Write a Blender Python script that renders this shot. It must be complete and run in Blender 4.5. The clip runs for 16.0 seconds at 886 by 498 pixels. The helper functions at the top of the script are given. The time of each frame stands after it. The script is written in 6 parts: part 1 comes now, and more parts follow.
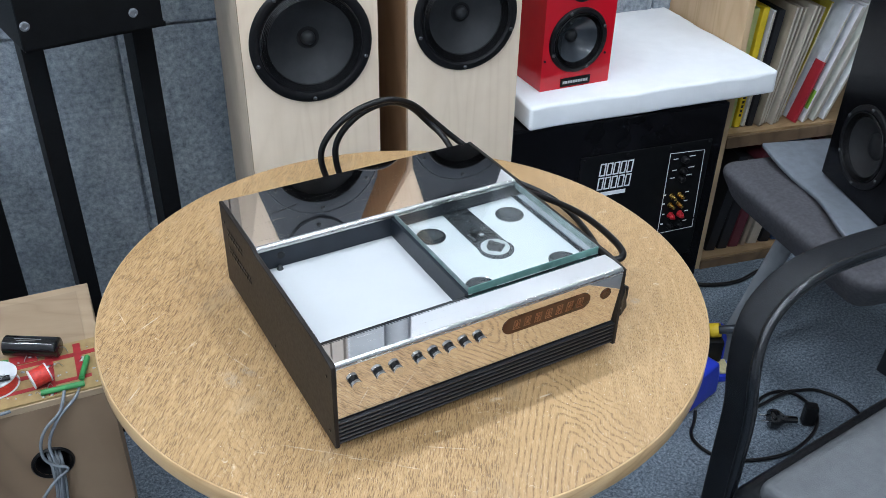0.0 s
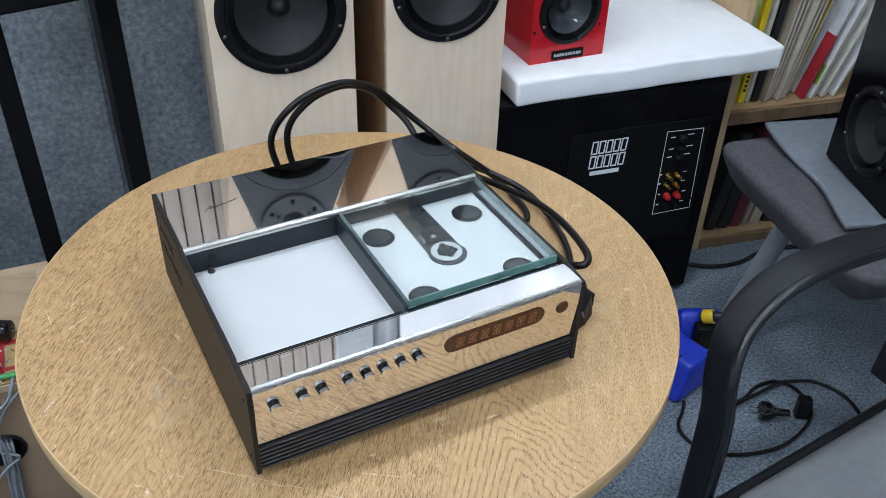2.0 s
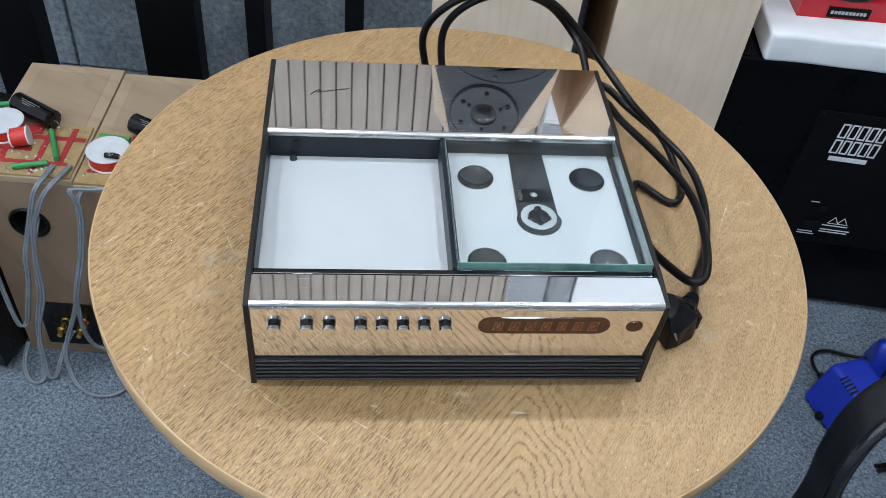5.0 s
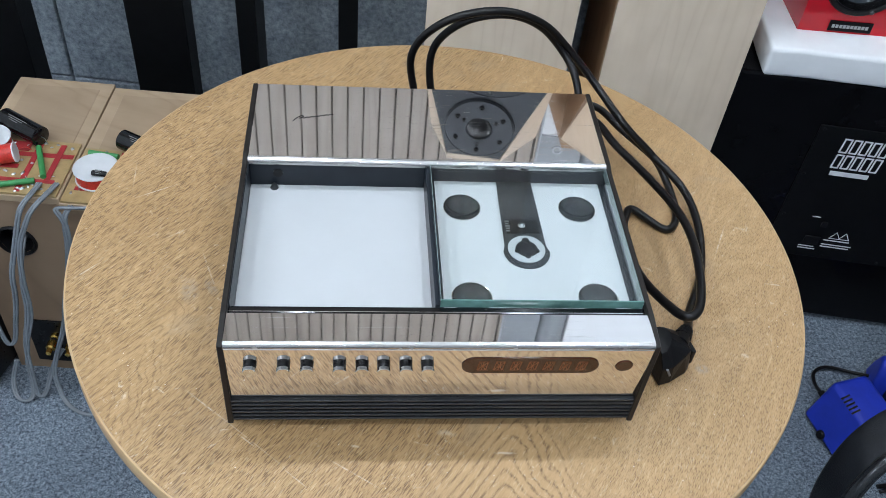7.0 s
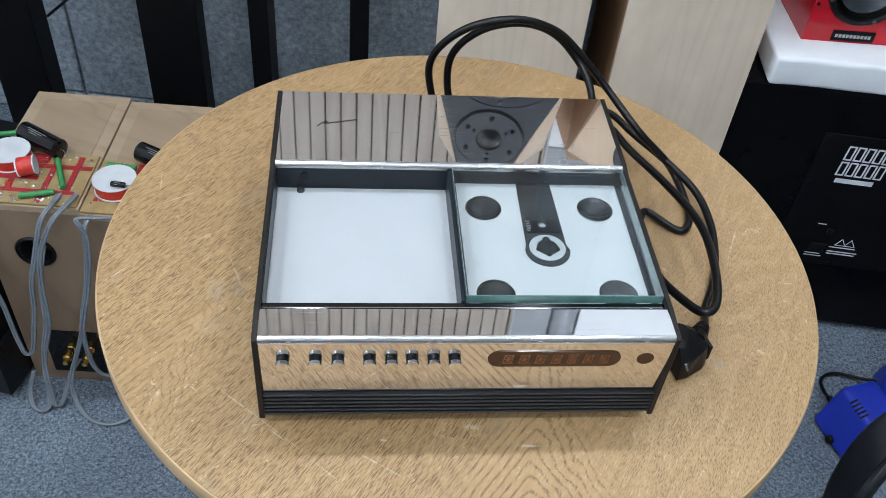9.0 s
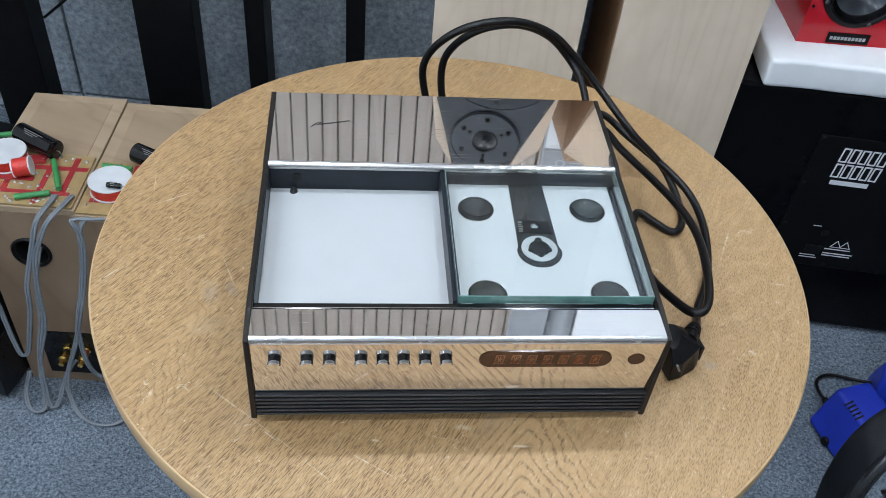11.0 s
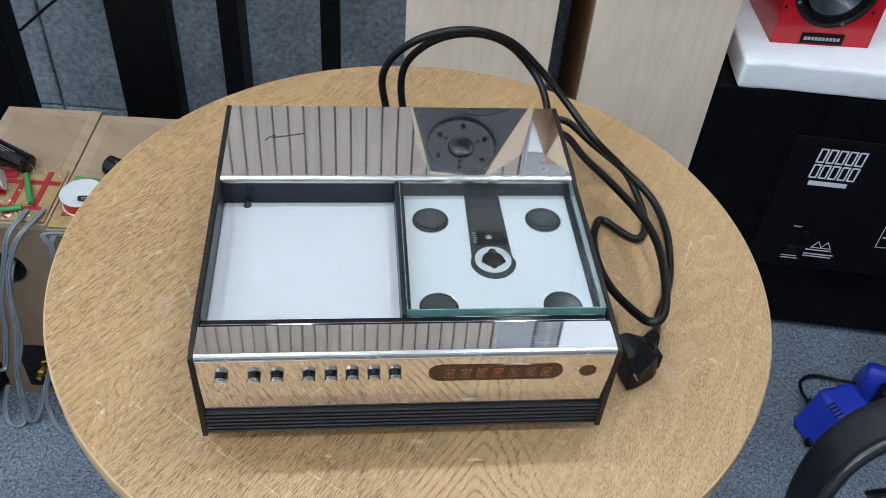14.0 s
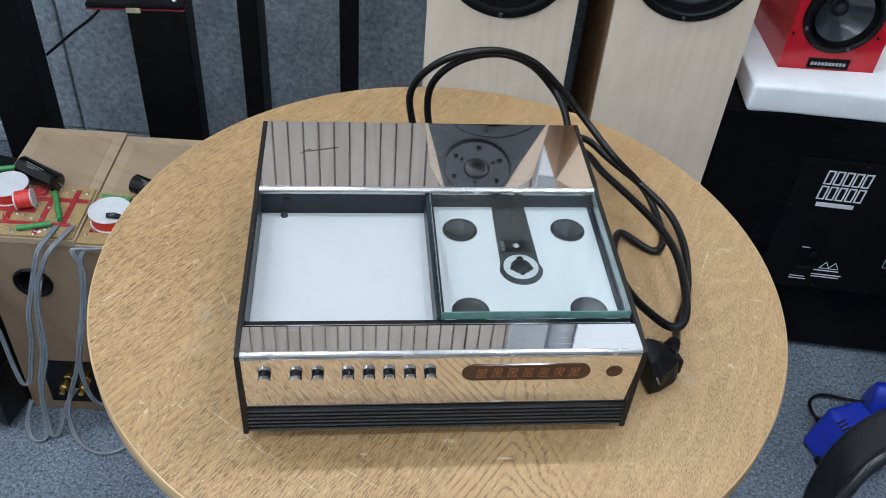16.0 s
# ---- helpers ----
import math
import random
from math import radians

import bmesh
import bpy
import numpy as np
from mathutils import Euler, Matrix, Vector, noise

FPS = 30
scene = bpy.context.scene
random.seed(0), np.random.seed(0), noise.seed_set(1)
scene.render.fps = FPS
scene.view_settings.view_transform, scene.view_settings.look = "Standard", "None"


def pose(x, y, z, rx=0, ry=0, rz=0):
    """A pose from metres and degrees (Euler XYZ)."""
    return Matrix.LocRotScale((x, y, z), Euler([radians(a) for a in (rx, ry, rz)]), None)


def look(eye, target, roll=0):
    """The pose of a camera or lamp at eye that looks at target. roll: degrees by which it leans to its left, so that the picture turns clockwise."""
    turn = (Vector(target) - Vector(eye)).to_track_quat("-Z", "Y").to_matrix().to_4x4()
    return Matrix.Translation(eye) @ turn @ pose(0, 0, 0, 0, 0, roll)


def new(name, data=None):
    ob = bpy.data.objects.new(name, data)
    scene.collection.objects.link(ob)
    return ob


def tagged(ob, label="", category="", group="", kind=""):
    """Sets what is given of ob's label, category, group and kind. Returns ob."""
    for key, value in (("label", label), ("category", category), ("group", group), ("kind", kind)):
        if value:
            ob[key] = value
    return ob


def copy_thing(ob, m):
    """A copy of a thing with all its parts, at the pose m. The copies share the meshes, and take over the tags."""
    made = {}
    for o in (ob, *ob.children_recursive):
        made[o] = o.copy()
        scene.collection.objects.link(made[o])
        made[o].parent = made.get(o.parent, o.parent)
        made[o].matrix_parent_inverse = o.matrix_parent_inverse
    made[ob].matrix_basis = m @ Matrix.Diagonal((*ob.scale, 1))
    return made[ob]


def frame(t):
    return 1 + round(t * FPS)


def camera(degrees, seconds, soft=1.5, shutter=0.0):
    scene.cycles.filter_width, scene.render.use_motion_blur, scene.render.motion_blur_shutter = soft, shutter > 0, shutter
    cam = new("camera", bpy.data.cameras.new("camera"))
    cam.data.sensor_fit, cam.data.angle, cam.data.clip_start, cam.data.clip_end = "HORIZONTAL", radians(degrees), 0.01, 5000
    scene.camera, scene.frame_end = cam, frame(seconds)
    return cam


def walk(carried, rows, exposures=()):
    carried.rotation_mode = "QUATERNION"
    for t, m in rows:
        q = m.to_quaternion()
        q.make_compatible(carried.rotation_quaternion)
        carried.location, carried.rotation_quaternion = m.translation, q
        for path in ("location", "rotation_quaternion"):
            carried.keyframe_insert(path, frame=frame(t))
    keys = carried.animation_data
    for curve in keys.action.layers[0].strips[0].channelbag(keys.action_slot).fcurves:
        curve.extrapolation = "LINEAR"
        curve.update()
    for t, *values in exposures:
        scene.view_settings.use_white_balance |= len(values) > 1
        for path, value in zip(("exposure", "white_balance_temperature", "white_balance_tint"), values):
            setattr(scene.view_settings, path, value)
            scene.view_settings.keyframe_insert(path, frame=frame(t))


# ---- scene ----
cam = camera(53.11, 16.0, soft=0.7)
METRES, EYE, TILT, LEAN, TURN = 8.0, 1.5, 0.0, 0.0, 0.0
PATH = [
    (0, (-0.3838, -0.5648, 1.3744), (0.3814, 0.7517, 0.3775), 1.35),
    (0.5, (-0.3868, -0.5780, 1.3764), (0.3808, 0.7391, 0.3822), 1.40),
    (1, (-0.3908, -0.5750, 1.3746), (0.3750, 0.7430, 0.3803), 1.36),
    (1.5, (-0.3661, -0.5568, 1.3743), (0.3914, 0.7542, 0.3643), 1.54),
    (2, (-0.2775, -0.5176, 1.3737), (0.4366, 0.7681, 0.3017), 1.86),
    (2.5, (-0.1949, -0.4901, 1.3777), (0.3886, 0.7927, 0.2261), 3.64),
    (3, (-0.1543, -0.4826, 1.3792), (0.2633, 0.8327, 0.1926), 5.28),
    (3.5, (-0.1263, -0.4548, 1.3696), (0.1897, 0.8432, 0.1336), 6.26),
    (3.7, (-0.1183, -0.4468, 1.3646), (0.1573, 0.8369, 0.1057), 6.26),
    (6, (-0.0744, -0.4438, 1.3758), (0.1125, 0.8219, 0.0813), 7.02),
    (6.5, (-0.0682, -0.4221, 1.3749), (0.1192, 0.8503, 0.0871), 7.00),
    (7, (-0.0701, -0.4095, 1.3746), (0.1165, 0.8601, 0.0841), 6.74),
    (7.5, (-0.0777, -0.4179, 1.3797), (0.1112, 0.8558, 0.0934), 6.07),
    (8, (-0.0919, -0.4313, 1.3816), (0.0962, 0.8620, 0.1150), 5.92),
    (8.5, (-0.0943, -0.4335, 1.3795), (0.0934, 0.8636, 0.1167), 6.03),
    (9, (-0.0924, -0.4349, 1.3765), (0.0935, 0.8608, 0.1120), 6.19),
    (11.5, (-0.0819, -0.4376, 1.3788), (0.1065, 0.8627, 0.1195), 6.30),
    (12, (-0.0743, -0.4344, 1.3810), (0.1155, 0.8681, 0.1241), 6.26),
    (12.5, (-0.0700, -0.4322, 1.3785), (0.1180, 0.8715, 0.1226), 6.24),
    (13, (-0.0600, -0.4240, 1.3794), (0.1261, 0.8763, 0.1197), 6.14),
    (13.5, (-0.0513, -0.4212, 1.3773), (0.1372, 0.8773, 0.1161), 5.97),
    (14, (-0.0437, -0.4308, 1.3838), (0.1412, 0.8707, 0.1251), 5.24),
    (14.5, (-0.0479, -0.4425, 1.3859), (0.1363, 0.8804, 0.1496), 4.77),
    (15, (-0.0599, -0.4510, 1.3900), (0.1243, 0.8898, 0.1731), 4.80),
    (15.5, (-0.0689, -0.4593, 1.3910), (0.1142, 0.8830, 0.1756), 4.94),
    (16, (-0.0732, -0.4674, 1.3911), (0.1085, 0.8758, 0.1765), 5.16),
]
walk(cam, [(t, look(eye, target, roll)) for t, eye, target, roll in PATH], exposures=((0.0, -0.1), (1.5, -0.16), (2.5, -0.33), (3.5, -0.37), (16.0, -0.38)))


# ---------------------------------------------------------------- world and light
world = bpy.data.worlds.new("world")
scene.world = world
world.use_nodes = True
wn = world.node_tree.nodes
wn["Background"].inputs["Color"].default_value = (0.75, 0.82, 0.9, 1)
wn["Background"].inputs["Strength"].default_value = 0.02
scene.view_settings.exposure = 0.0

# ---------------------------------------------------------------- materials


def base_material(name, color, rough=0.5, metal=0.0, spec=0.5):
    m = bpy.data.materials.new(name)
    m.use_nodes = True
    b = m.node_tree.nodes["Principled BSDF"]
    b.inputs["Base Color"].default_value = (*color, 1)
    b.inputs["Roughness"].default_value = rough
    b.inputs["Metallic"].default_value = metal
    b.inputs["Specular IOR Level"].default_value = spec
    return m, m.node_tree, b


def coords(nt, scale=(1, 1, 1), rot=(0, 0, 0), kind="Object"):
    tc = nt.nodes.new("ShaderNodeTexCoord")
    mp = nt.nodes.new("ShaderNodeMapping")
    mp.inputs["Scale"].default_value = scale
    mp.inputs["Rotation"].default_value = rot
    nt.links.new(tc.outputs[kind], mp.inputs["Vector"])
    return mp.outputs["Vector"]


def noise_tex(nt, vec, scale, detail=4.0, rough=0.6, dist=0.0):
    n = nt.nodes.new("ShaderNodeTexNoise")
    n.inputs["Scale"].default_value = scale
    n.inputs["Detail"].default_value = detail
    n.inputs["Roughness"].default_value = rough
    n.inputs["Distortion"].default_value = dist
    nt.links.new(vec, n.inputs["Vector"])
    return n.outputs["Fac"]


def ramp(nt, fac, stops):
    r = nt.nodes.new("ShaderNodeValToRGB")
    e = r.color_ramp.elements
    while len(e) < len(stops):
        e.new(0.5)
    for el, (p, c) in zip(e, stops):
        el.position, el.color = p, (*c, 1) if len(c) == 3 else c
    nt.links.new(fac, r.inputs["Fac"])
    return r.outputs["Color"]


def mix(nt, fac, a, b, mode="MIX"):
    m = nt.nodes.new("ShaderNodeMix")
    m.data_type, m.blend_type = "RGBA", mode
    for sock, v in ((0, fac), (6, a), (7, b)):
        if isinstance(v, (int, float)):
            m.inputs[sock].default_value = v
        elif isinstance(v, tuple):
            m.inputs[sock].default_value = (*v, 1)
        else:
            nt.links.new(v, m.inputs[sock])
    return m.outputs[2]


def bump(nt, b, height, strength, distance=0.001):
    n = nt.nodes.new("ShaderNodeBump")
    n.inputs["Strength"].default_value = strength
    n.inputs["Distance"].default_value = distance
    nt.links.new(height, n.inputs["Height"])
    nt.links.new(n.outputs["Normal"], b.inputs["Normal"])


def mat_plain(name, color, rough=0.5, metal=0.0, spec=0.5, vary=0.15, scale=30, bumps=0.0, kind="Object", rough_vary=0.1):
    """A surface of one colour with soft blotches, uneven gloss and a fine relief."""
    m, nt, b = base_material(name, color, rough, metal, spec)
    v = coords(nt, kind=kind)
    n1 = noise_tex(nt, v, scale, 5)
    n2 = noise_tex(nt, v, scale * 7, 3)
    dark = tuple(c * (1 - vary) for c in color)
    light = tuple(min(1, c * (1 + vary)) for c in color)
    c1 = ramp(nt, n1, [(0.3, dark), (0.7, light)])
    nt.links.new(c1, b.inputs["Base Color"])
    r = nt.nodes.new("ShaderNodeMapRange")
    r.inputs["To Min"].default_value = max(0.02, rough - rough_vary)
    r.inputs["To Max"].default_value = min(1, rough + rough_vary)
    nt.links.new(n2, r.inputs["Value"])
    nt.links.new(r.outputs["Result"], b.inputs["Roughness"])
    if bumps:
        bump(nt, b, n2, bumps)
    return m


def mat_wood(name, light, mid, dark, angle=0.0, across=60.0, along=2.5, rough=0.4, axis="Z", pores=0.5, scratch=0.0, rings=6.0):
    """Veneer: bands along the grain, fine pores and, on worn tops, pale scratches."""
    m, nt, b = base_material(name, mid, rough)
    rot = {"Z": (0, 0, radians(angle)), "X": (radians(90), 0, radians(angle)), "Y": (0, radians(90), radians(angle))}[axis]
    v0 = coords(nt, (1, 1, 1), rot)
    st = nt.nodes.new("ShaderNodeMapping")
    upright = axis == "Y"
    st.inputs["Scale"].default_value = (along, across, across if upright else along)
    nt.links.new(v0, st.inputs["Vector"])
    warp = nt.nodes.new("ShaderNodeMapping")
    warp.inputs["Scale"].default_value = (0.3, rings, rings) if upright else (0.9, rings, 0.9)
    nt.links.new(v0, warp.inputs["Vector"])
    broad = noise_tex(nt, warp.outputs["Vector"], 1.6, 3, 0.5, 0.6)
    bands = nt.nodes.new("ShaderNodeMath")
    bands.operation = "MULTIPLY"
    bands.inputs[1].default_value = 14.0
    nt.links.new(broad, bands.inputs[0])
    fr = nt.nodes.new("ShaderNodeMath")
    fr.operation = "PINGPONG"
    fr.inputs[1].default_value = 0.5
    nt.links.new(bands.outputs[0], fr.inputs[0])
    ring = ramp(nt, fr.outputs[0], [(0.0, dark), (0.16, mid), (0.5, light)])
    fine = noise_tex(nt, st.outputs["Vector"], 3.0, 6, 0.65)
    fibre = ramp(nt, fine, [(0.3, mid), (0.62, light)])
    col = mix(nt, 0.55, fibre, ring)
    pv = nt.nodes.new("ShaderNodeMapping")
    pv.inputs["Scale"].default_value = (along * 9, across * 7, across * 7 if upright else along * 9)
    nt.links.new(v0, pv.inputs["Vector"])
    pore = noise_tex(nt, pv.outputs["Vector"], 1.4, 2, 0.5)
    pmask = ramp(nt, pore, [(0.6, (0, 0, 0)), (0.68, (1, 1, 1))])
    pm = nt.nodes.new("ShaderNodeMath")
    pm.operation = "MULTIPLY"
    pm.inputs[1].default_value = pores
    nt.links.new(pmask, pm.inputs[0])
    col = mix(nt, pm.outputs[0], col, dark)
    blot = noise_tex(nt, v0, 5.0, 4)
    shade = ramp(nt, blot, [(0.3, (0.84, 0.82, 0.8)), (0.7, (1, 1, 1))])
    col = mix(nt, 1.0, col, shade, "MULTIPLY")
    if scratch:
        for k, (ang, sx, sy) in enumerate(((17, 3, 260), (112, 4, 330), (63, 2.4, 200))):
            sv = coords(nt, (sx, sy, 3), (0, 0, radians(ang)))
            s = noise_tex(nt, sv, 1.0, 2, 0.5, 0.4)
            gate = noise_tex(nt, coords(nt, (1, 1, 1), (0, 0, k)), 13 + 3 * k, 2)
            a = ramp(nt, s, [(0.73, (0, 0, 0)), (0.77, (1, 1, 1))])
            g = ramp(nt, gate, [(0.5, (0, 0, 0)), (0.62, (1, 1, 1))])
            f = mix(nt, 1.0, a, g, "MULTIPLY")
            sm = nt.nodes.new("ShaderNodeMath")
            sm.operation = "MULTIPLY"
            sm.inputs[1].default_value = scratch
            nt.links.new(f, sm.inputs[0])
            col = mix(nt, sm.outputs[0], col, (0.82, 0.74, 0.62))
    nt.links.new(col, b.inputs["Base Color"])
    rr = nt.nodes.new("ShaderNodeMapRange")
    rr.inputs["To Min"].default_value = rough - 0.08
    rr.inputs["To Max"].default_value = rough + 0.14
    nt.links.new(blot, rr.inputs["Value"])
    nt.links.new(rr.outputs["Result"], b.inputs["Roughness"])
    bump(nt, b, pmask, 0.25 * pores, -0.0004)
    return m


def mat_oak_top(name, centre):
    """Worn oak-veneered top: broad figure, dark short pores, pale flecks and scratches."""
    m, nt, b = base_material(name, (0.5, 0.33, 0.16), 0.36)
    tc = nt.nodes.new("ShaderNodeTexCoord")
    off = nt.nodes.new("ShaderNodeVectorMath")
    off.operation = "SUBTRACT"
    off.inputs[1].default_value = (*centre, 0)
    nt.links.new(tc.outputs["Object"], off.inputs[0])
    sp = nt.nodes.new("ShaderNodeSeparateXYZ")
    nt.links.new(off.outputs[0], sp.inputs[0])
    at = nt.nodes.new("ShaderNodeMath")
    at.operation = "ARCTAN2"
    nt.links.new(sp.outputs[1], at.inputs[0])
    nt.links.new(sp.outputs[0], at.inputs[1])
    sc = nt.nodes.new("ShaderNodeMath")
    sc.operation = "MULTIPLY"
    sc.inputs[1].default_value = 6.9
    nt.links.new(at.outputs[0], sc.inputs[0])
    ln = nt.nodes.new("ShaderNodeVectorMath")
    ln.operation = "LENGTH"
    nt.links.new(off.outputs[0], ln.inputs[0])
    cb = nt.nodes.new("ShaderNodeCombineXYZ")
    nt.links.new(ln.outputs["Value"], cb.inputs[0])
    nt.links.new(sc.outputs[0], cb.inputs[1])
    v0 = cb.outputs[0]

    def stretched(sx, sy, scale, detail=2, rough=0.5, dist=0.0):
        mp = nt.nodes.new("ShaderNodeMapping")
        mp.inputs["Scale"].default_value = (sx, sy, 1)
        nt.links.new(v0, mp.inputs["Vector"])
        return noise_tex(nt, mp.outputs["Vector"], scale, detail, rough, dist)

    def scaled(sock, k):
        n = nt.nodes.new("ShaderNodeMath")
        n.operation = "MULTIPLY"
        n.inputs[1].default_value = k
        nt.links.new(sock, n.inputs[0])
        return n.outputs[0]

    light, mid, dark = (0.54, 0.350, 0.172), (0.46, 0.285, 0.130), (0.145, 0.076, 0.031)
    figure = stretched(1.2, 7.0, 1.4, 3, 0.55, 0.5)
    pp = nt.nodes.new("ShaderNodeMath")
    pp.operation = "PINGPONG"
    pp.inputs[1].default_value = 0.5
    nt.links.new(scaled(figure, 20.0), pp.inputs[0])
    ring = ramp(nt, pp.outputs[0], [(0.0, (0.44, 0.275, 0.12)), (0.2, mid), (0.5, light)])
    fibre = ramp(nt, stretched(30, 420, 1.0, 4, 0.7), [(0.3, mid), (0.65, light)])
    col = mix(nt, 0.6, ring, fibre)
    # open pores: short dark dashes along the grain, longer in the figured zones
    def dashes(along, across, lo, hi, keep, seed):
        mp = nt.nodes.new("ShaderNodeMapping")
        mp.inputs["Scale"].default_value = (along, across, 1)
        mp.inputs["Location"].default_value = (seed, seed * 1.7, 0)
        wob = nt.nodes.new("ShaderNodeVectorMath")
        wob.operation = "ADD"
        nt.links.new(v0, wob.inputs[0])
        sw_ = nt.nodes.new("ShaderNodeVectorMath")
        sw_.operation = "SCALE"
        sw_.inputs["Scale"].default_value = 0.006
        nz = nt.nodes.new("ShaderNodeTexNoise")
        nz.inputs["Scale"].default_value = 14.0
        nz.inputs["Detail"].default_value = 3.0
        nt.links.new(v0, nz.inputs["Vector"])
        nt.links.new(nz.outputs["Color"], sw_.inputs[0])
        nt.links.new(sw_.outputs[0], wob.inputs[1])
        nt.links.new(wob.outputs[0], mp.inputs["Vector"])
        vo = nt.nodes.new("ShaderNodeTexVoronoi")
        vo.voronoi_dimensions = "2D"
        vo.inputs["Scale"].default_value = 1.0
        nt.links.new(mp.outputs["Vector"], vo.inputs["Vector"])
        d = ramp(nt, vo.outputs["Distance"], [(lo, (1, 1, 1)), (hi, (0, 0, 0))])
        sep = nt.nodes.new("ShaderNodeSeparateColor")
        nt.links.new(vo.outputs["Color"], sep.inputs[0])
        on = ramp(nt, sep.outputs[0], [(keep, (0.35, 0.35, 0.35)), (keep + 0.35, (1, 1, 1))])
        return mix(nt, 1.0, d, on, "MULTIPLY")

    short = dashes(125, 850, 0.19, 0.31, 0.0, 3.1)
    fine = dashes(220, 1350, 0.20, 0.33, 0.2, 8.7)
    longer = mix(nt, 1.0, dashes(48, 430, 0.14, 0.34, 0.0, 5.3), dashes(105, 760, 0.16, 0.33, 0.1, 1.9), "LIGHTEN")
    spx = nt.nodes.new("ShaderNodeSeparateXYZ")
    nt.links.new(tc.outputs["Object"], spx.inputs[0])
    side_x = nt.nodes.new("ShaderNodeMath")
    side_x.operation = "MULTIPLY_ADD"
    side_x.inputs[1].default_value = 0.22
    nt.links.new(stretched(2.0, 5.0, 1.6, 3, 0.6), side_x.inputs[0])
    nt.links.new(spx.outputs[0], side_x.inputs[2])
    zone = ramp(nt, side_x.outputs[0], [(0.13, (1, 1, 1)), (0.24, (0, 0, 0))])
    streak = ramp(nt, stretched(13, 380, 1.0, 2, 0.55, 0.2), [(0.47, (0, 0, 0)), (0.60, (1, 1, 1))])
    gaps = ramp(nt, stretched(60, 380, 1.0, 2, 0.6), [(0.36, (0, 0, 0)), (0.54, (1, 1, 1))])
    streak = mix(nt, 1.0, streak, gaps, "MULTIPLY")
    pores = mix(nt, zone, scaled(mix(nt, 0.6, short, fine, "LIGHTEN"), 0.72), mix(nt, 0.88, scaled(streak, 0.28), mix(nt, 0.5, longer, fine, "LIGHTEN"), "LIGHTEN"))
    gate = ramp(nt, pp.outputs[0], [(0.1, (1, 1, 1)), (0.5, (0.62, 0.62, 0.62))])
    pmask = mix(nt, 1.0, pores, gate, "MULTIPLY")
    # a cathedral of nested arches in the veneered top by the front edge
    def math2(op, a, k, c=0.0):
        n = nt.nodes.new("ShaderNodeMath")
        n.operation = op
        for i, q in enumerate((a, k, c)):
            if isinstance(q, (int, float)):
                n.inputs[i].default_value = q
            else:
                nt.links.new(q, n.inputs[i])
        return n.outputs[0]

    wave = math2("SUBTRACT", noise_tex(nt, tc.outputs["Object"], 22.0, 4, 0.6), 0.5)
    along = math2("ADD", spx.outputs[1], 0.2467)
    across = math2("SUBTRACT", math2("MULTIPLY_ADD", wave, 0.022, spx.outputs[0]), math2("MULTIPLY_ADD", along, 0.3, 0.0416))
    flank = math2("SQRT", math2("MULTIPLY_ADD", math2("MULTIPLY", across, across), 3.6, 0.00012), 0.0)
    arch = math2("ADD", math2("ADD", along, flank), math2("MULTIPLY", wave, 0.03))
    lines = math2("PINGPONG", math2("MULTIPLY", arch, 64.0), 0.5)
    inside = math2("MULTIPLY", ramp(nt, arch, [(0.06, (1, 1, 1)), (0.125, (0, 0, 0))]), ramp(nt, math2("ADD", across, 0.5), [(0.36, (0, 0, 0)), (0.42, (1, 1, 1)), (0.55, (1, 1, 1)), (0.60, (0, 0, 0))]))
    late = ramp(nt, lines, [(0.03, (1, 1, 1)), (0.24, (0, 0, 0))])
    broken = ramp(nt, stretched(90, 420, 1.0, 3, 0.7), [(0.36, (0, 0, 0)), (0.58, (1, 1, 1))])
    # a smaller flame further round
    du, dv = (0.36, 0.933), (0.933, -0.36)
    fx, fy = math2("ADD", spx.outputs[0], 0.262), math2("ADD", spx.outputs[1], 0.105)
    u2 = math2("ADD", math2("MULTIPLY", fx, du[0]), math2("MULTIPLY", fy, du[1]))
    v2 = math2("ADD", math2("ADD", math2("MULTIPLY", fx, dv[0]), math2("MULTIPLY", fy, dv[1])), math2("MULTIPLY", wave, 0.03))
    arch2 = math2("ADD", math2("ADD", u2, math2("SQRT", math2("MULTIPLY_ADD", math2("MULTIPLY", v2, v2), 7.0, 0.0001), 0.0)), math2("MULTIPLY", wave, 0.05))
    inside2 = math2("MULTIPLY", ramp(nt, math2("ADD", arch2, 0.5), [(0.53, (1, 1, 1)), (0.57, (0, 0, 0))]), ramp(nt, math2("ADD", v2, 0.5), [(0.44, (0, 0, 0)), (0.47, (1, 1, 1)), (0.53, (1, 1, 1)), (0.56, (0, 0, 0))]))
    late2 = ramp(nt, math2("PINGPONG", math2("MULTIPLY", arch2, 52.0), 0.5), [(0.03, (1, 1, 1)), (0.22, (0, 0, 0))])
    col = mix(nt, scaled(inside, 0.35), col, light)
    pmask = mix(nt, scaled(inside, 0.75), pmask, math2("MULTIPLY", late, broken))
    pmask = mix(nt, scaled(inside2, 0.5), pmask, math2("MULTIPLY", late2, broken))
    col = mix(nt, scaled(pmask, 0.95), col, dark)
    flecks = ramp(nt, stretched(110, 620, 1.0, 2, 0.5), [(0.6, (0, 0, 0)), (0.67, (1, 1, 1))])
    col = mix(nt, scaled(flecks, 0.30), col, (0.74, 0.59, 0.39))
    hairs = ramp(nt, stretched(26, 500, 1.0, 3, 0.7, 0.5), [(0.62, (0, 0, 0)), (0.70, (1, 1, 1))])
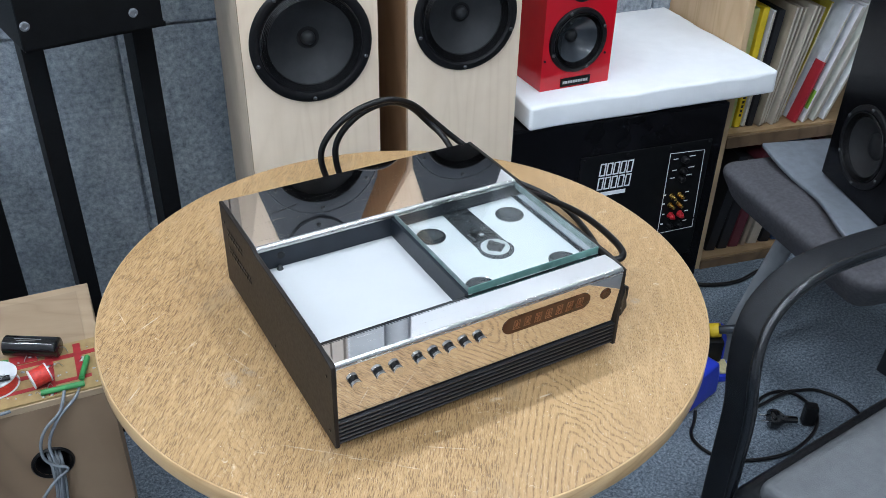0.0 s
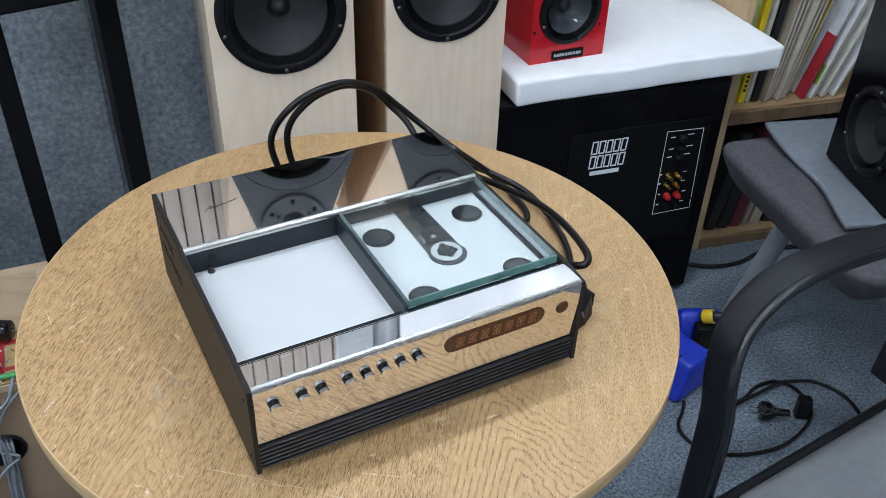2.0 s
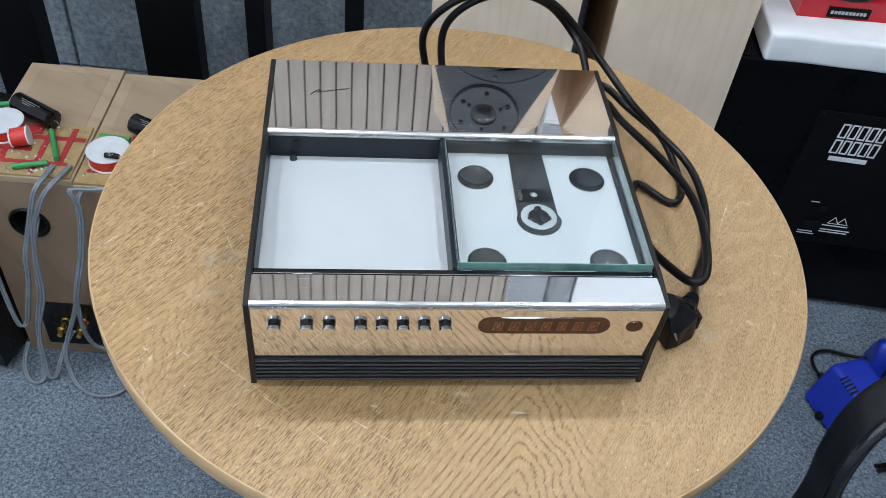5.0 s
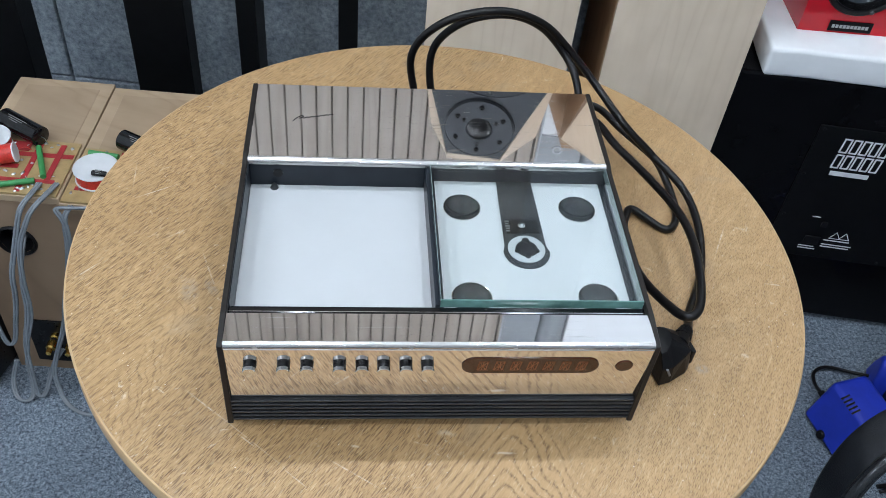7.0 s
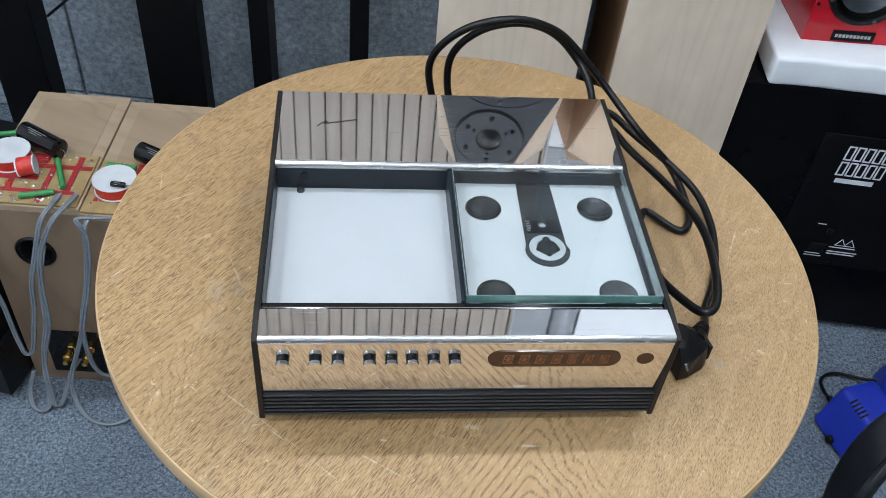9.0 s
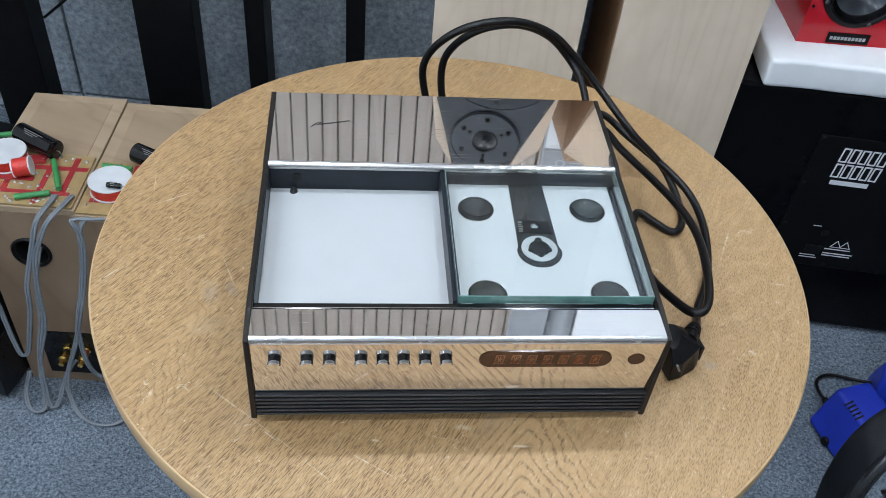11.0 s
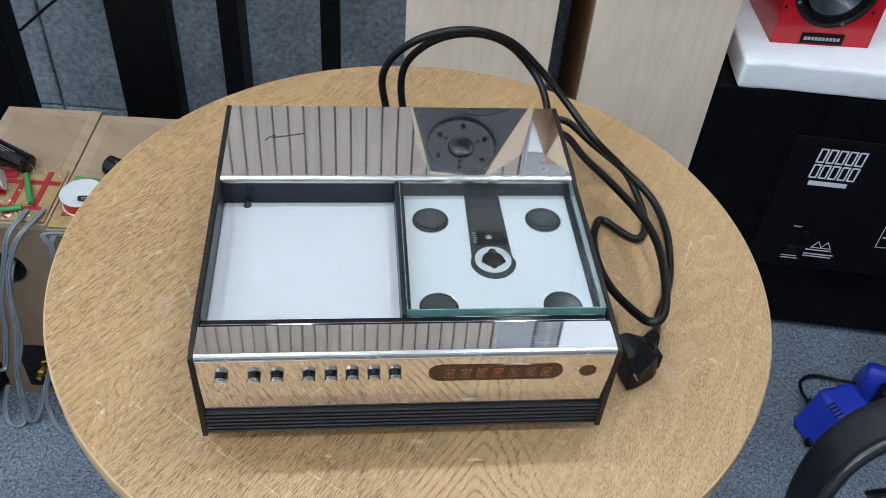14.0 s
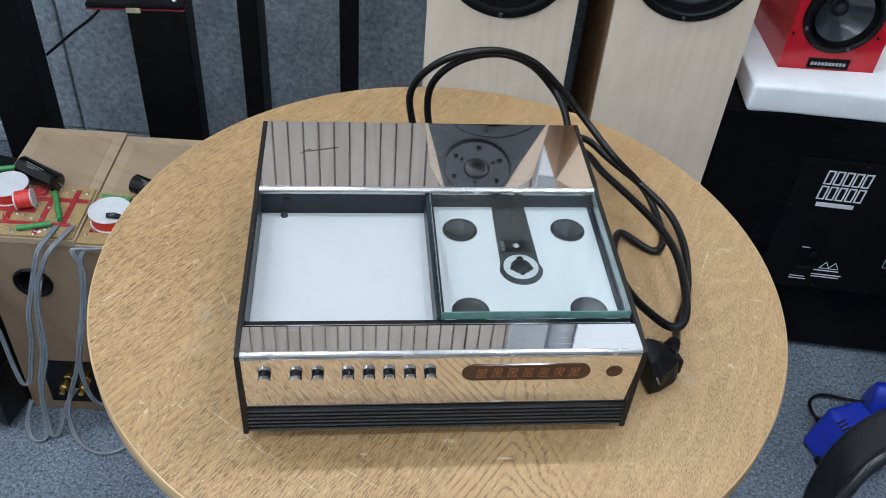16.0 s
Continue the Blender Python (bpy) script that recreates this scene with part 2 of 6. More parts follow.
    col = mix(nt, scaled(hairs, 0.09), col, (0.76, 0.64, 0.46))
    worn = noise_tex(nt, tc.outputs["Object"], 7.0, 6, 0.65)
    col = mix(nt, 1.0, col, ramp(nt, worn, [(0.3, (0.85, 0.82, 0.79)), (0.7, (1.0, 1.0, 1.0))]), "MULTIPLY")
    blot = ramp(nt, noise_tex(nt, tc.outputs["Object"], 16.0, 3, 0.6, 0.5), [(0.6, (0, 0, 0)), (0.7, (1, 1, 1))])
    col = mix(nt, scaled(blot, 0.2), col, (0.36, 0.28, 0.2))
    pale = ramp(nt, noise_tex(nt, tc.outputs["Object"], 75.0, 5, 0.7, 1.2), [(0.63, (0, 0, 0)), (0.72, (1, 1, 1))])
    col = mix(nt, scaled(pale, 0.55), col, (0.74, 0.63, 0.48))
    # single long scratches and smudges, each with its own place and width
    wear = noise_tex(nt, tc.outputs["Object"], 190.0, 3, 0.7)
    scratches = (
        (-0.1126, -0.2458, -0.0661, -0.2762, 0.0009, 0.38),
        (-0.2331, -0.1780, -0.1956, -0.2104, 0.0008, 0.37),
        (-0.1845, -0.2226, -0.1663, -0.2377, 0.0009, 0.43),
        (-0.1460, -0.2549, -0.1228, -0.2752, 0.0008, 0.36),
        (0.0250, -0.2438, 0.0462, -0.2448, 0.0016, 0.50),
        (0.3073, 0.0355, 0.2810, -0.0151, 0.0012, 0.50),
        (-0.0216, -0.2236, -0.0013, -0.2266, 0.0040, 0.31),
        (-0.0924, -0.2357, -0.0823, -0.2377, 0.0016, 0.43),
        (0.3215, -0.0515, 0.3458, -0.0556, 0.0011, 0.37),
        (-0.2381, -0.0131, -0.2169, -0.0698, 0.0010, 0.31),
        (-0.2093, 0.0152, -0.2002, -0.0121, 0.0018, 0.37),
        (0.2694, -0.1416, 0.2775, -0.1456, 0.0032, 0.43),
        (-0.3179, 0.0556, -0.2695, 0.0831, 0.0009, 0.50),
        (-0.3212, 0.1167, -0.3182, 0.0731, 0.0008, 0.37),
        (-0.3519, -0.0568, -0.3277, -0.0314, 0.0014, 0.43),
    )
    marks = (
        (-0.2362, -0.1742, -0.1322, -0.2651, 0.0007, 0.26),
        (-0.2756, -0.0002, -0.2529, 0.0154, 0.0012, 0.37),
    )
    smudges = (
        (0.2203, -0.1568, 0.2355, -0.1608, 0.0060, 0.6),
        (-0.2295, -0.0505, -0.2164, -0.0758, 0.0060, 0.45),
        (-0.2453, -0.0481, -0.2395, -0.0865, 0.0110, 0.35),
    )
    for (x0, y0, x1, y1, w, k), tone in [(q, (0.80, 0.72, 0.59)) for q in scratches + marks] + [(q, (0.36, 0.31, 0.26)) for q in smudges]:
        ln2 = math.hypot(x1 - x0, y1 - y0)
        mp = nt.nodes.new("ShaderNodeMapping")
        mp.vector_type = "TEXTURE"
        mp.inputs["Location"].default_value = ((x0 + x1) / 2, (y0 + y1) / 2, 0)
        mp.inputs["Rotation"].default_value = (0, 0, math.atan2(y1 - y0, x1 - x0))
        mp.inputs["Scale"].default_value = (ln2 / 2, w, 1000)
        nt.links.new(tc.outputs["Object"], mp.inputs["Vector"])
        far = nt.nodes.new("ShaderNodeVectorMath")
        far.operation = "LENGTH"
        nt.links.new(mp.outputs["Vector"], far.inputs[0])
        soft_edge = ramp(nt, far.outputs["Value"], [(0.35, (1, 1, 1)), (1.0, (0, 0, 0))])
        rough_edge = ramp(nt, wear, [(0.38, (0, 0, 0)), (0.52, (1, 1, 1))])
        col = mix(nt, scaled(mix(nt, 1.0, soft_edge, rough_edge, "MULTIPLY"), k), col, tone)
    dots = ramp(nt, noise_tex(nt, tc.outputs["Object"], 300, 1, 0.4), [(0.785, (0, 0, 0)), (0.80, (1, 1, 1))])
    col = mix(nt, scaled(dots, 0.6), col, (0.85, 0.78, 0.66))
    nt.links.new(col, b.inputs["Base Color"])
    rr = nt.nodes.new("ShaderNodeMapRange")
    rr.inputs["To Min"].default_value = 0.3
    rr.inputs["To Max"].default_value = 0.52
    nt.links.new(worn, rr.inputs["Value"])
    nt.links.new(rr.outputs["Result"], b.inputs["Roughness"])
    bump(nt, b, pmask, 0.3, -0.0003)
    return m


def mat_felt(name, dark, light):
    """Pressed grey fibre panel: cloudy at two scales."""
    m, nt, b = base_material(name, dark, 0.95, 0, 0.15)
    v = coords(nt)
    big = noise_tex(nt, v, 9, 5, 0.6, 0.4)
    mid_n = noise_tex(nt, v, 75, 6, 0.75)
    small = noise_tex(nt, v, 330, 2, 0.6)
    c = ramp(nt, mid_n, [(0.34, dark), (0.66, light)])
    shade = ramp(nt, big, [(0.3, (0.72, 0.74, 0.78)), (0.7, (1.12, 1.12, 1.12))])
    c = mix(nt, 1.0, c, shade, "MULTIPLY")
    nt.links.new(c, b.inputs["Base Color"])
    bump(nt, b, small, 0.4, 0.002)
    return m


def mat_carpet(name):
    m, nt, b = base_material(name, (0.06, 0.075, 0.095), 0.98, 0, 0.1)
    v = coords(nt)
    big = noise_tex(nt, v, 7, 4)
    fine = noise_tex(nt, v, 150, 3, 0.7)
    speck = noise_tex(nt, v, 330, 2, 0.8)
    c = ramp(nt, fine, [(0.34, (0.088, 0.112, 0.140)), (0.64, (0.285, 0.335, 0.382))])
    d = ramp(nt, speck, [(0.34, (0.32, 0.33, 0.36)), (0.56, (1.12, 1.12, 1.12))])
    c = mix(nt, 1.0, c, d, "MULTIPLY")
    s = ramp(nt, big, [(0.3, (0.8, 0.8, 0.82)), (0.7, (1.1, 1.1, 1.1))])
    c = mix(nt, 1.0, c, s, "MULTIPLY")
    nt.links.new(c, b.inputs["Base Color"])
    bump(nt, b, fine, 0.9, 0.004)
    return m


def mat_mirror(name, tint, rough):
    m, nt, b = base_material(name, tint, rough, 1.0)
    v = coords(nt, (1, 14, 1), (0, 0, radians(25)))
    n = noise_tex(nt, v, 60, 3)
    r = nt.nodes.new("ShaderNodeMapRange")
    r.inputs["From Min"].default_value = 0.55
    r.inputs["From Max"].default_value = 0.8
    r.inputs["To Min"].default_value = rough
    r.inputs["To Max"].default_value = rough + 0.09
    nt.links.new(n, r.inputs["Value"])
    total = r.outputs["Result"]
    for k, (ang, sx, sy) in enumerate(((8, 9, 1500), (-14, 12, 1900), (31, 16, 1700))):
        line = ramp(nt, noise_tex(nt, coords(nt, (sx, sy, 3), (0, 0, radians(ang))), 1.0, 1, 0.4, 0.2), [(0.70, (0, 0, 0)), (0.74, (0.22, 0.22, 0.22))])
        zone = ramp(nt, noise_tex(nt, coords(nt, (1, 1, 1), (0, 0, k)), 14 + 5 * k, 2), [(0.47, (0, 0, 0)), (0.6, (1, 1, 1))])
        add = nt.nodes.new("ShaderNodeMath")
        add.operation = "MULTIPLY_ADD"
        nt.links.new(line, add.inputs[0])
        nt.links.new(zone, add.inputs[1])
        nt.links.new(total, add.inputs[2])
        total = add.outputs[0]
    nt.links.new(total, b.inputs["Roughness"])
    return m


def mat_glass(name, tint):
    """Clear sheet glass: see-through, with a Fresnel gloss."""
    m, nt, b = base_material(name, tint, 0.0)
    tr = nt.nodes.new("ShaderNodeBsdfTransparent")
    tr.inputs["Color"].default_value = (*tint, 1)
    gl = nt.nodes.new("ShaderNodeBsdfGlossy")
    gl.inputs["Roughness"].default_value = 0.01
    lw = nt.nodes.new("ShaderNodeLayerWeight")
    lw.inputs["Blend"].default_value = 0.5
    pw = nt.nodes.new("ShaderNodeMath")
    pw.operation = "POWER"
    pw.inputs[1].default_value = 5.0
    nt.links.new(lw.outputs["Facing"], pw.inputs[0])
    fr = nt.nodes.new("ShaderNodeMath")
    fr.operation = "MULTIPLY_ADD"
    fr.inputs[1].default_value = 0.96
    fr.inputs[2].default_value = 0.04
    nt.links.new(pw.outputs[0], fr.inputs[0])
    mx = nt.nodes.new("ShaderNodeMixShader")
    nt.links.new(fr.outputs[0], mx.inputs[0])
    nt.links.new(tr.outputs[0], mx.inputs[1])
    nt.links.new(gl.outputs[0], mx.inputs[2])
    nt.links.new(mx.outputs[0], nt.nodes["Material Output"].inputs["Surface"])
    return m


def mat_glow(name, color, strength):
    m, nt, b = base_material(name, (0.9, 0.9, 0.9), 0.5)
    b.inputs["Emission Color"].default_value = (*color, 1)
    b.inputs["Emission Strength"].default_value = strength
    return m


OAK = mat_oak_top("oak_veneer", (3.9, 5.47))
OAK_EDGE = mat_wood("oak_edge", (0.62, 0.43, 0.23), (0.55, 0.36, 0.18), (0.38, 0.23, 0.1), across=300, along=6, rough=0.4, axis="X", pores=0.3)
BIRCH = mat_wood("birch_plywood", (0.83, 0.69, 0.54), (0.795, 0.65, 0.50), (0.74, 0.595, 0.445), across=55, along=1.2, rough=0.5, axis="Y", pores=0.12, rings=4)
MDF = mat_wood("raw_particle_veneer", (0.30, 0.205, 0.130), (0.265, 0.178, 0.110), (0.20, 0.128, 0.078), across=20, along=2, rough=0.7, pores=0.1, rings=3)
MAPLE = mat_wood("pale_maple_top", (0.44, 0.325, 0.215), (0.395, 0.285, 0.183), (0.335, 0.236, 0.146), angle=12, across=24, along=2, rough=0.55, pores=0.12, rings=4)
MAPLE_DARK = mat_wood("inset_maple", (0.385, 0.28, 0.185), (0.345, 0.245, 0.157), (0.29, 0.20, 0.122), angle=12, across=24, along=2, rough=0.55, pores=0.12, rings=4)
LIP_WOOD = mat_wood("dark_shelf_lip", (0.22, 0.14, 0.08), (0.17, 0.105, 0.055), (0.09, 0.05, 0.025), across=60, along=3, rough=0.5, pores=0.3)
SHELF_WOOD = mat_wood("shelf_board", (0.40, 0.27, 0.145), (0.35, 0.225, 0.11), (0.23, 0.135, 0.06), across=40, along=3, rough=0.5, pores=0.3)
BROWN_SIDE = mat_wood("brown_wood", (0.36, 0.215, 0.115), (0.32, 0.185, 0.095), (0.25, 0.135, 0.065), across=34, along=2, rough=0.5, axis="Y", pores=0.15, rings=2)
PANEL_CREAM = mat_wood("cream_wall_board", (0.405, 0.355, 0.313), (0.37, 0.318, 0.276), (0.305, 0.258, 0.22), across=30, along=2, rough=0.5, axis="Y", pores=0.1, rings=3)
SIDE_BOARD = mat_wood("tan_side_board", (0.62, 0.45, 0.27), (0.56, 0.395, 0.225), (0.47, 0.315, 0.165), across=24, along=2, rough=0.5, axis="Y", pores=0.1, rings=3)
DARK_STEEL = mat_plain("dark_steel_screw", (0.10, 0.105, 0.11), 0.35, 0.8, vary=0.2, scale=90)
FELT = mat_felt("grey_felt", (0.165, 0.192, 0.22), (0.46, 0.51, 0.548))
CARPET = mat_carpet("blue_grey_carpet")
MIRROR = mat_mirror("polished_steel", (0.74, 0.715, 0.70), 0.022)
CHROME = mat_mirror("chrome", (0.84, 0.85, 0.86), 0.06)
BLACK_METAL = mat_plain("black_painted_metal", (0.0045, 0.0048, 0.0055), 0.5, spec=0.12, vary=0.2, scale=40, bumps=0.12)
BLACK_SATIN = mat_plain("black_satin", (0.006, 0.006, 0.007), 0.3, spec=0.28, vary=0.2, scale=25)
BROWN_BLACK = mat_plain("dark_anodised_side", (0.014, 0.011, 0.0095), 0.5, spec=0.28, vary=0.15, scale=30, bumps=0.1)
RIB_BLACK = mat_plain("grey_black_rib", (0.011, 0.012, 0.0145), 0.36, spec=0.5, vary=0.15, scale=40)
ROLL = mat_mirror("polished_roll", (0.54, 0.53, 0.52), 0.24)
BUTTON = mat_mirror("steel_button", (0.76, 0.74, 0.71), 0.07)
GREY_METAL = mat_plain("dark_grey_bay_wall", (0.0155, 0.020, 0.027), 0.35, spec=0.28, vary=0.15, scale=40)
RUBBER = mat_plain("black_rubber", (0.006, 0.0055, 0.006), 0.3, spec=0.3, vary=0.2, scale=20, rough_vary=0.03)
PLASTIC_BLACK = mat_plain("black_plastic", (0.006, 0.006, 0.007), 0.42, spec=0.2, vary=0.2, scale=60, bumps=0.15)
GLOSS_BLACK = mat_plain("gloss_black", (0.006, 0.006, 0.007), 0.06, vary=0.1, scale=30, rough_vary=0.02)
SUB_BLACK = mat_plain("black_lacquer", (0.004, 0.004, 0.005), 0.2, spec=0.12, vary=0.15, scale=12, rough_vary=0.05)
CAP_BLACK = base_material("polished_black_cap", (0.020, 0.023, 0.027), 0.02)[0]
CONE = mat_plain("paper_cone", (0.016, 0.017, 0.019), 0.55, spec=0.28, vary=0.3, scale=25, bumps=0.2)
WHITE_PLATE = mat_plain("white_matt_plate", (0.50, 0.515, 0.522), 0.45, vary=0.02, scale=20)
DECK_WHITE = mat_plain("white_deck_plate", (0.62, 0.63, 0.64), 0.4, vary=0.02, scale=20)
COOL_PAINT = mat_plain("cool_grey_white_paint", (0.43, 0.46, 0.49), 0.5, vary=0.08, scale=6)
GLOSS_WHITE = mat_plain("glossy_white_panel", (0.80, 0.83, 0.86), 0.18, vary=0.04, scale=8)
GREY_INK = mat_plain("grey_lettering_paint", (0.42, 0.42, 0.43), 0.5, vary=0.08, scale=60)
GREY_POST = mat_plain("grey_post_paint", (0.27, 0.29, 0.315), 0.45, vary=0.1, scale=12)
WHITE_PAINT = mat_plain("white_paint", (0.78, 0.79, 0.80), 0.6, vary=0.04, scale=10)
FOAM = mat_plain("white_packing_foam", (0.82, 0.835, 0.85), 0.85, vary=0.03, scale=20, bumps=0.2)
RED_GLOSS = mat_plain("red_gloss_lacquer", (0.52, 0.008, 0.018), 0.16, vary=0.06, scale=8, rough_vary=0.05)
RED_PLASTIC = mat_plain("red_plastic", (0.34, 0.012, 0.018), 0.35, vary=0.15, scale=60)
EDGE_RED = mat_plain("dark_red_edge", (0.16, 0.012, 0.02), 0.4, vary=0.15, scale=40)
SMOKE = mat_plain("smoked_display_window", (0.055, 0.016, 0.006), 0.12, vary=0.1, scale=30, rough_vary=0.03)
SEGMENT = mat_plain("unlit_orange_segment", (0.22, 0.07, 0.022), 0.4, vary=0.2, scale=300)
GLASS = mat_glass("clear_glass", (0.968, 0.985, 0.982))
GLASS_SIDE = mat_plain("pale_glass_edge", (0.20, 0.255, 0.255), 0.1, vary=0.3, scale=120, rough_vary=0.05)
GLASS_EDGE = mat_plain("green_glass_edge", (0.125, 0.25, 0.225), 0.12, vary=0.3, scale=60, rough_vary=0.05)
WHITE_INK = mat_plain("white_print", (0.75, 0.76, 0.78), 0.5, vary=0.05, scale=50)
GREY_FABRIC = mat_plain("grey_chair_fabric", (0.085, 0.083, 0.092), 0.95, spec=0.15, vary=0.2, scale=120, bumps=0.7)
LIGHT_GREY_CLOTH = mat_plain("light_grey_vinyl", (0.125, 0.132, 0.140), 0.7, vary=0.1, scale=60, bumps=0.3)
ARM_GLOSS = mat_plain("glossy_black_arm_edge", (0.009, 0.0105, 0.013), 0.22, spec=0.5, vary=0.2, scale=60)
ARM_PLASTIC = mat_plain("worn_black_arm_plastic", (0.0065, 0.0078, 0.0105), 0.42, spec=0.3, vary=0.3, scale=90, bumps=0.55)
MAT_GREY = mat_plain("blue_grey_vinyl_mat", (0.155, 0.172, 0.200), 0.6, vary=0.12, scale=50, bumps=0.3)
CONE_GLOSS = mat_plain("glossy_poly_cone", (0.03, 0.035, 0.042), 0.12, vary=0.2, scale=30)
SURROUND = mat_plain("glossy_rubber_surround", (0.010, 0.010, 0.011), 0.24, vary=0.1, scale=30, rough_vary=0.02)
PLY_EDGE = mat_plain("plywood_edge_layer", (0.36, 0.26, 0.17), 0.7, vary=0.3, scale=40)
GREY_TUBE = mat_plain("grey_painted_tube", (0.16, 0.17, 0.185), 0.4, vary=0.1, scale=30)
BLUE_PLASTIC = mat_plain("blue_plastic", (0.012, 0.035, 0.42), 0.4, vary=0.12, scale=30, bumps=0.1)
YELLOW_PLASTIC = mat_plain("yellow_plastic", (0.62, 0.42, 0.02), 0.4, vary=0.1, scale=30)
GOLD = mat_plain("gold_plated_brass", (0.85, 0.55, 0.15), 0.22, 1.0, vary=0.1, scale=60)
COPPER_PCB = mat_plain("pcb_substrate", (0.34, 0.235, 0.105), 0.4, vary=0.18, scale=60)
PCB_RED = mat_plain("red_pcb_trace", (0.34, 0.025, 0.03), 0.4, vary=0.2, scale=60)
SOLDER = mat_plain("solder", (0.45, 0.46, 0.48), 0.32, 1.0, vary=0.1, scale=90)
GREEN_RES = mat_plain("green_ceramic_resistor", (0.04, 0.24, 0.07), 0.5, vary=0.15, scale=60)
COIL_RED = mat_plain("red_enamel_wire", (0.55, 0.03, 0.02), 0.35, vary=0.25, scale=200)
GREY_CABLE = mat_plain("grey_twin_cable", (0.19, 0.21, 0.23), 0.24, vary=0.12, scale=40)
BOBBIN_WHITE = mat_plain("white_bobbin_plastic", (0.6, 0.61, 0.62), 0.4, vary=0.06, scale=40)
BAFFLE = mat_plain("dark_satin_baffle", (0.027, 0.034, 0.045), 0.4, spec=0.4, vary=0.15, scale=30)
LAMP_GLOW = mat_glow("lamp_diffuser", (0.888, 1.0, 1.13), 258.0)

# ---------------------------------------------------------------- building helpers


def thing(name, label, category, m=Matrix(), group="", kind=""):
    ob = new(name)
    ob.empty_display_size = 0.05
    ob.matrix_world = m
    return tagged(ob, label, category, group, kind)


def part(name, bm, material, parent=None, label="", smooth=None, bevel=0.0, segments=2):
    if bevel:
        bmesh.ops.recalc_face_normals(bm, faces=bm.faces)
        bm.normal_update()
        bmesh.ops.bevel(bm, geom=[e for e in bm.edges if len(e.link_faces) == 2 and e.calc_face_angle(0) > 0.6], offset=bevel, segments=segments, profile=0.6, affect="EDGES")
    me = bpy.data.meshes.new(name)
    bmesh.ops.recalc_face_normals(bm, faces=bm.faces)
    bm.to_mesh(me)
    bm.free()
    me.materials.append(material)
    if smooth:
        me.polygons.foreach_set("use_smooth", [True] * len(me.polygons))
        me.set_sharp_from_angle(angle=radians(smooth))
    ob = new(name, me)
    ob.parent = parent
    return tagged(ob, label)


def box(x0, y0, z0, x1, y1, z1, bm=None, m=None):
    bm = bm or bmesh.new()
    r = bmesh.ops.create_cube(bm, size=1.0)
    t = Matrix.Translation(((x0 + x1) / 2, (y0 + y1) / 2, (z0 + z1) / 2)) @ Matrix.Diagonal((x1 - x0, y1 - y0, z1 - z0, 1))
    bmesh.ops.transform(bm, matrix=(m or Matrix()) @ t, verts=r["verts"])
    return bm


def shell(x0, y0, z0, x1, y1, z1, holes, n=48):
    """A box whose front (-y) face has round holes, as (x, z, radius)."""
    bm = box(x0, y0, z0, x1, y1, z1)
    bm.faces.ensure_lookup_table()
    front = min(bm.faces, key=lambda f: f.calc_center_median().y)
    edges = list(front.edges)
    bmesh.ops.delete(bm, geom=[front], context="FACES_ONLY")
    for hx, hz, r in holes:
        ring = [bm.verts.new((hx + r * math.cos(2 * math.pi * k / n), y0, hz + r * math.sin(2 * math.pi * k / n))) for k in range(n)]
        edges += [bm.edges.new((ring[k], ring[(k + 1) % n])) for k in range(n)]
    bmesh.ops.triangle_fill(bm, edges=edges, use_beauty=True, use_dissolve=False)
    return bm


def pierced(poly, y0, y1, holes, n=48):
    """A board in the x-z plane with round holes, from y0 to y1."""
    bm = bmesh.new()
    edges = []
    for loop in [poly] + [[(hx + r * math.cos(2 * math.pi * k / n), hz + r * math.sin(2 * math.pi * k / n)) for k in range(n)] for hx, hz, r in holes]:
        vs = [bm.verts.new((x, y0, z)) for x, z in loop]
        edges += [bm.edges.new((vs[k], vs[(k + 1) % len(vs)])) for k in range(len(vs))]
    bmesh.ops.triangle_fill(bm, edges=edges, use_beauty=True, use_dissolve=False)
    ret = bmesh.ops.extrude_face_region(bm, geom=bm.faces[:])
    for g in ret["geom"]:
        if isinstance(g, bmesh.types.BMVert):
            g.co.y = y1
    return bm


def cyl(r0, r1, depth, m=None, n=24, bm=None):
    """A cylinder or cone about its own z, centred at the origin of m."""
    bm = bm or bmesh.new()
    r = bmesh.ops.create_cone(bm, cap_ends=True, segments=n, radius1=r0, radius2=r1, depth=depth)
    bmesh.ops.transform(bm, matrix=m or Matrix(), verts=r["verts"])
    return bm


def lathe(profile, m=None, n=40, bm=None):
    """Turn a profile of (radius, height) about z."""
    bm = bm or bmesh.new()
    m = m or Matrix()
    rings = []
    for r, h in profile:
        if r < 1e-6:
            rings.append([bm.verts.new(m @ Vector((0, 0, h)))])
        else:
            rings.append([bm.verts.new(m @ Vector((r * math.cos(2 * math.pi * k / n), r * math.sin(2 * math.pi * k / n), h))) for k in range(n)])
    for a, b in zip(rings, rings[1:]):
        for k in range(n):
            q = [a[k % len(a)], a[(k + 1) % len(a)], b[(k + 1) % len(b)], b[k % len(b)]]
            q = list(dict.fromkeys(q))
            if len(q) > 2:
                bm.faces.new(q)
    return bm


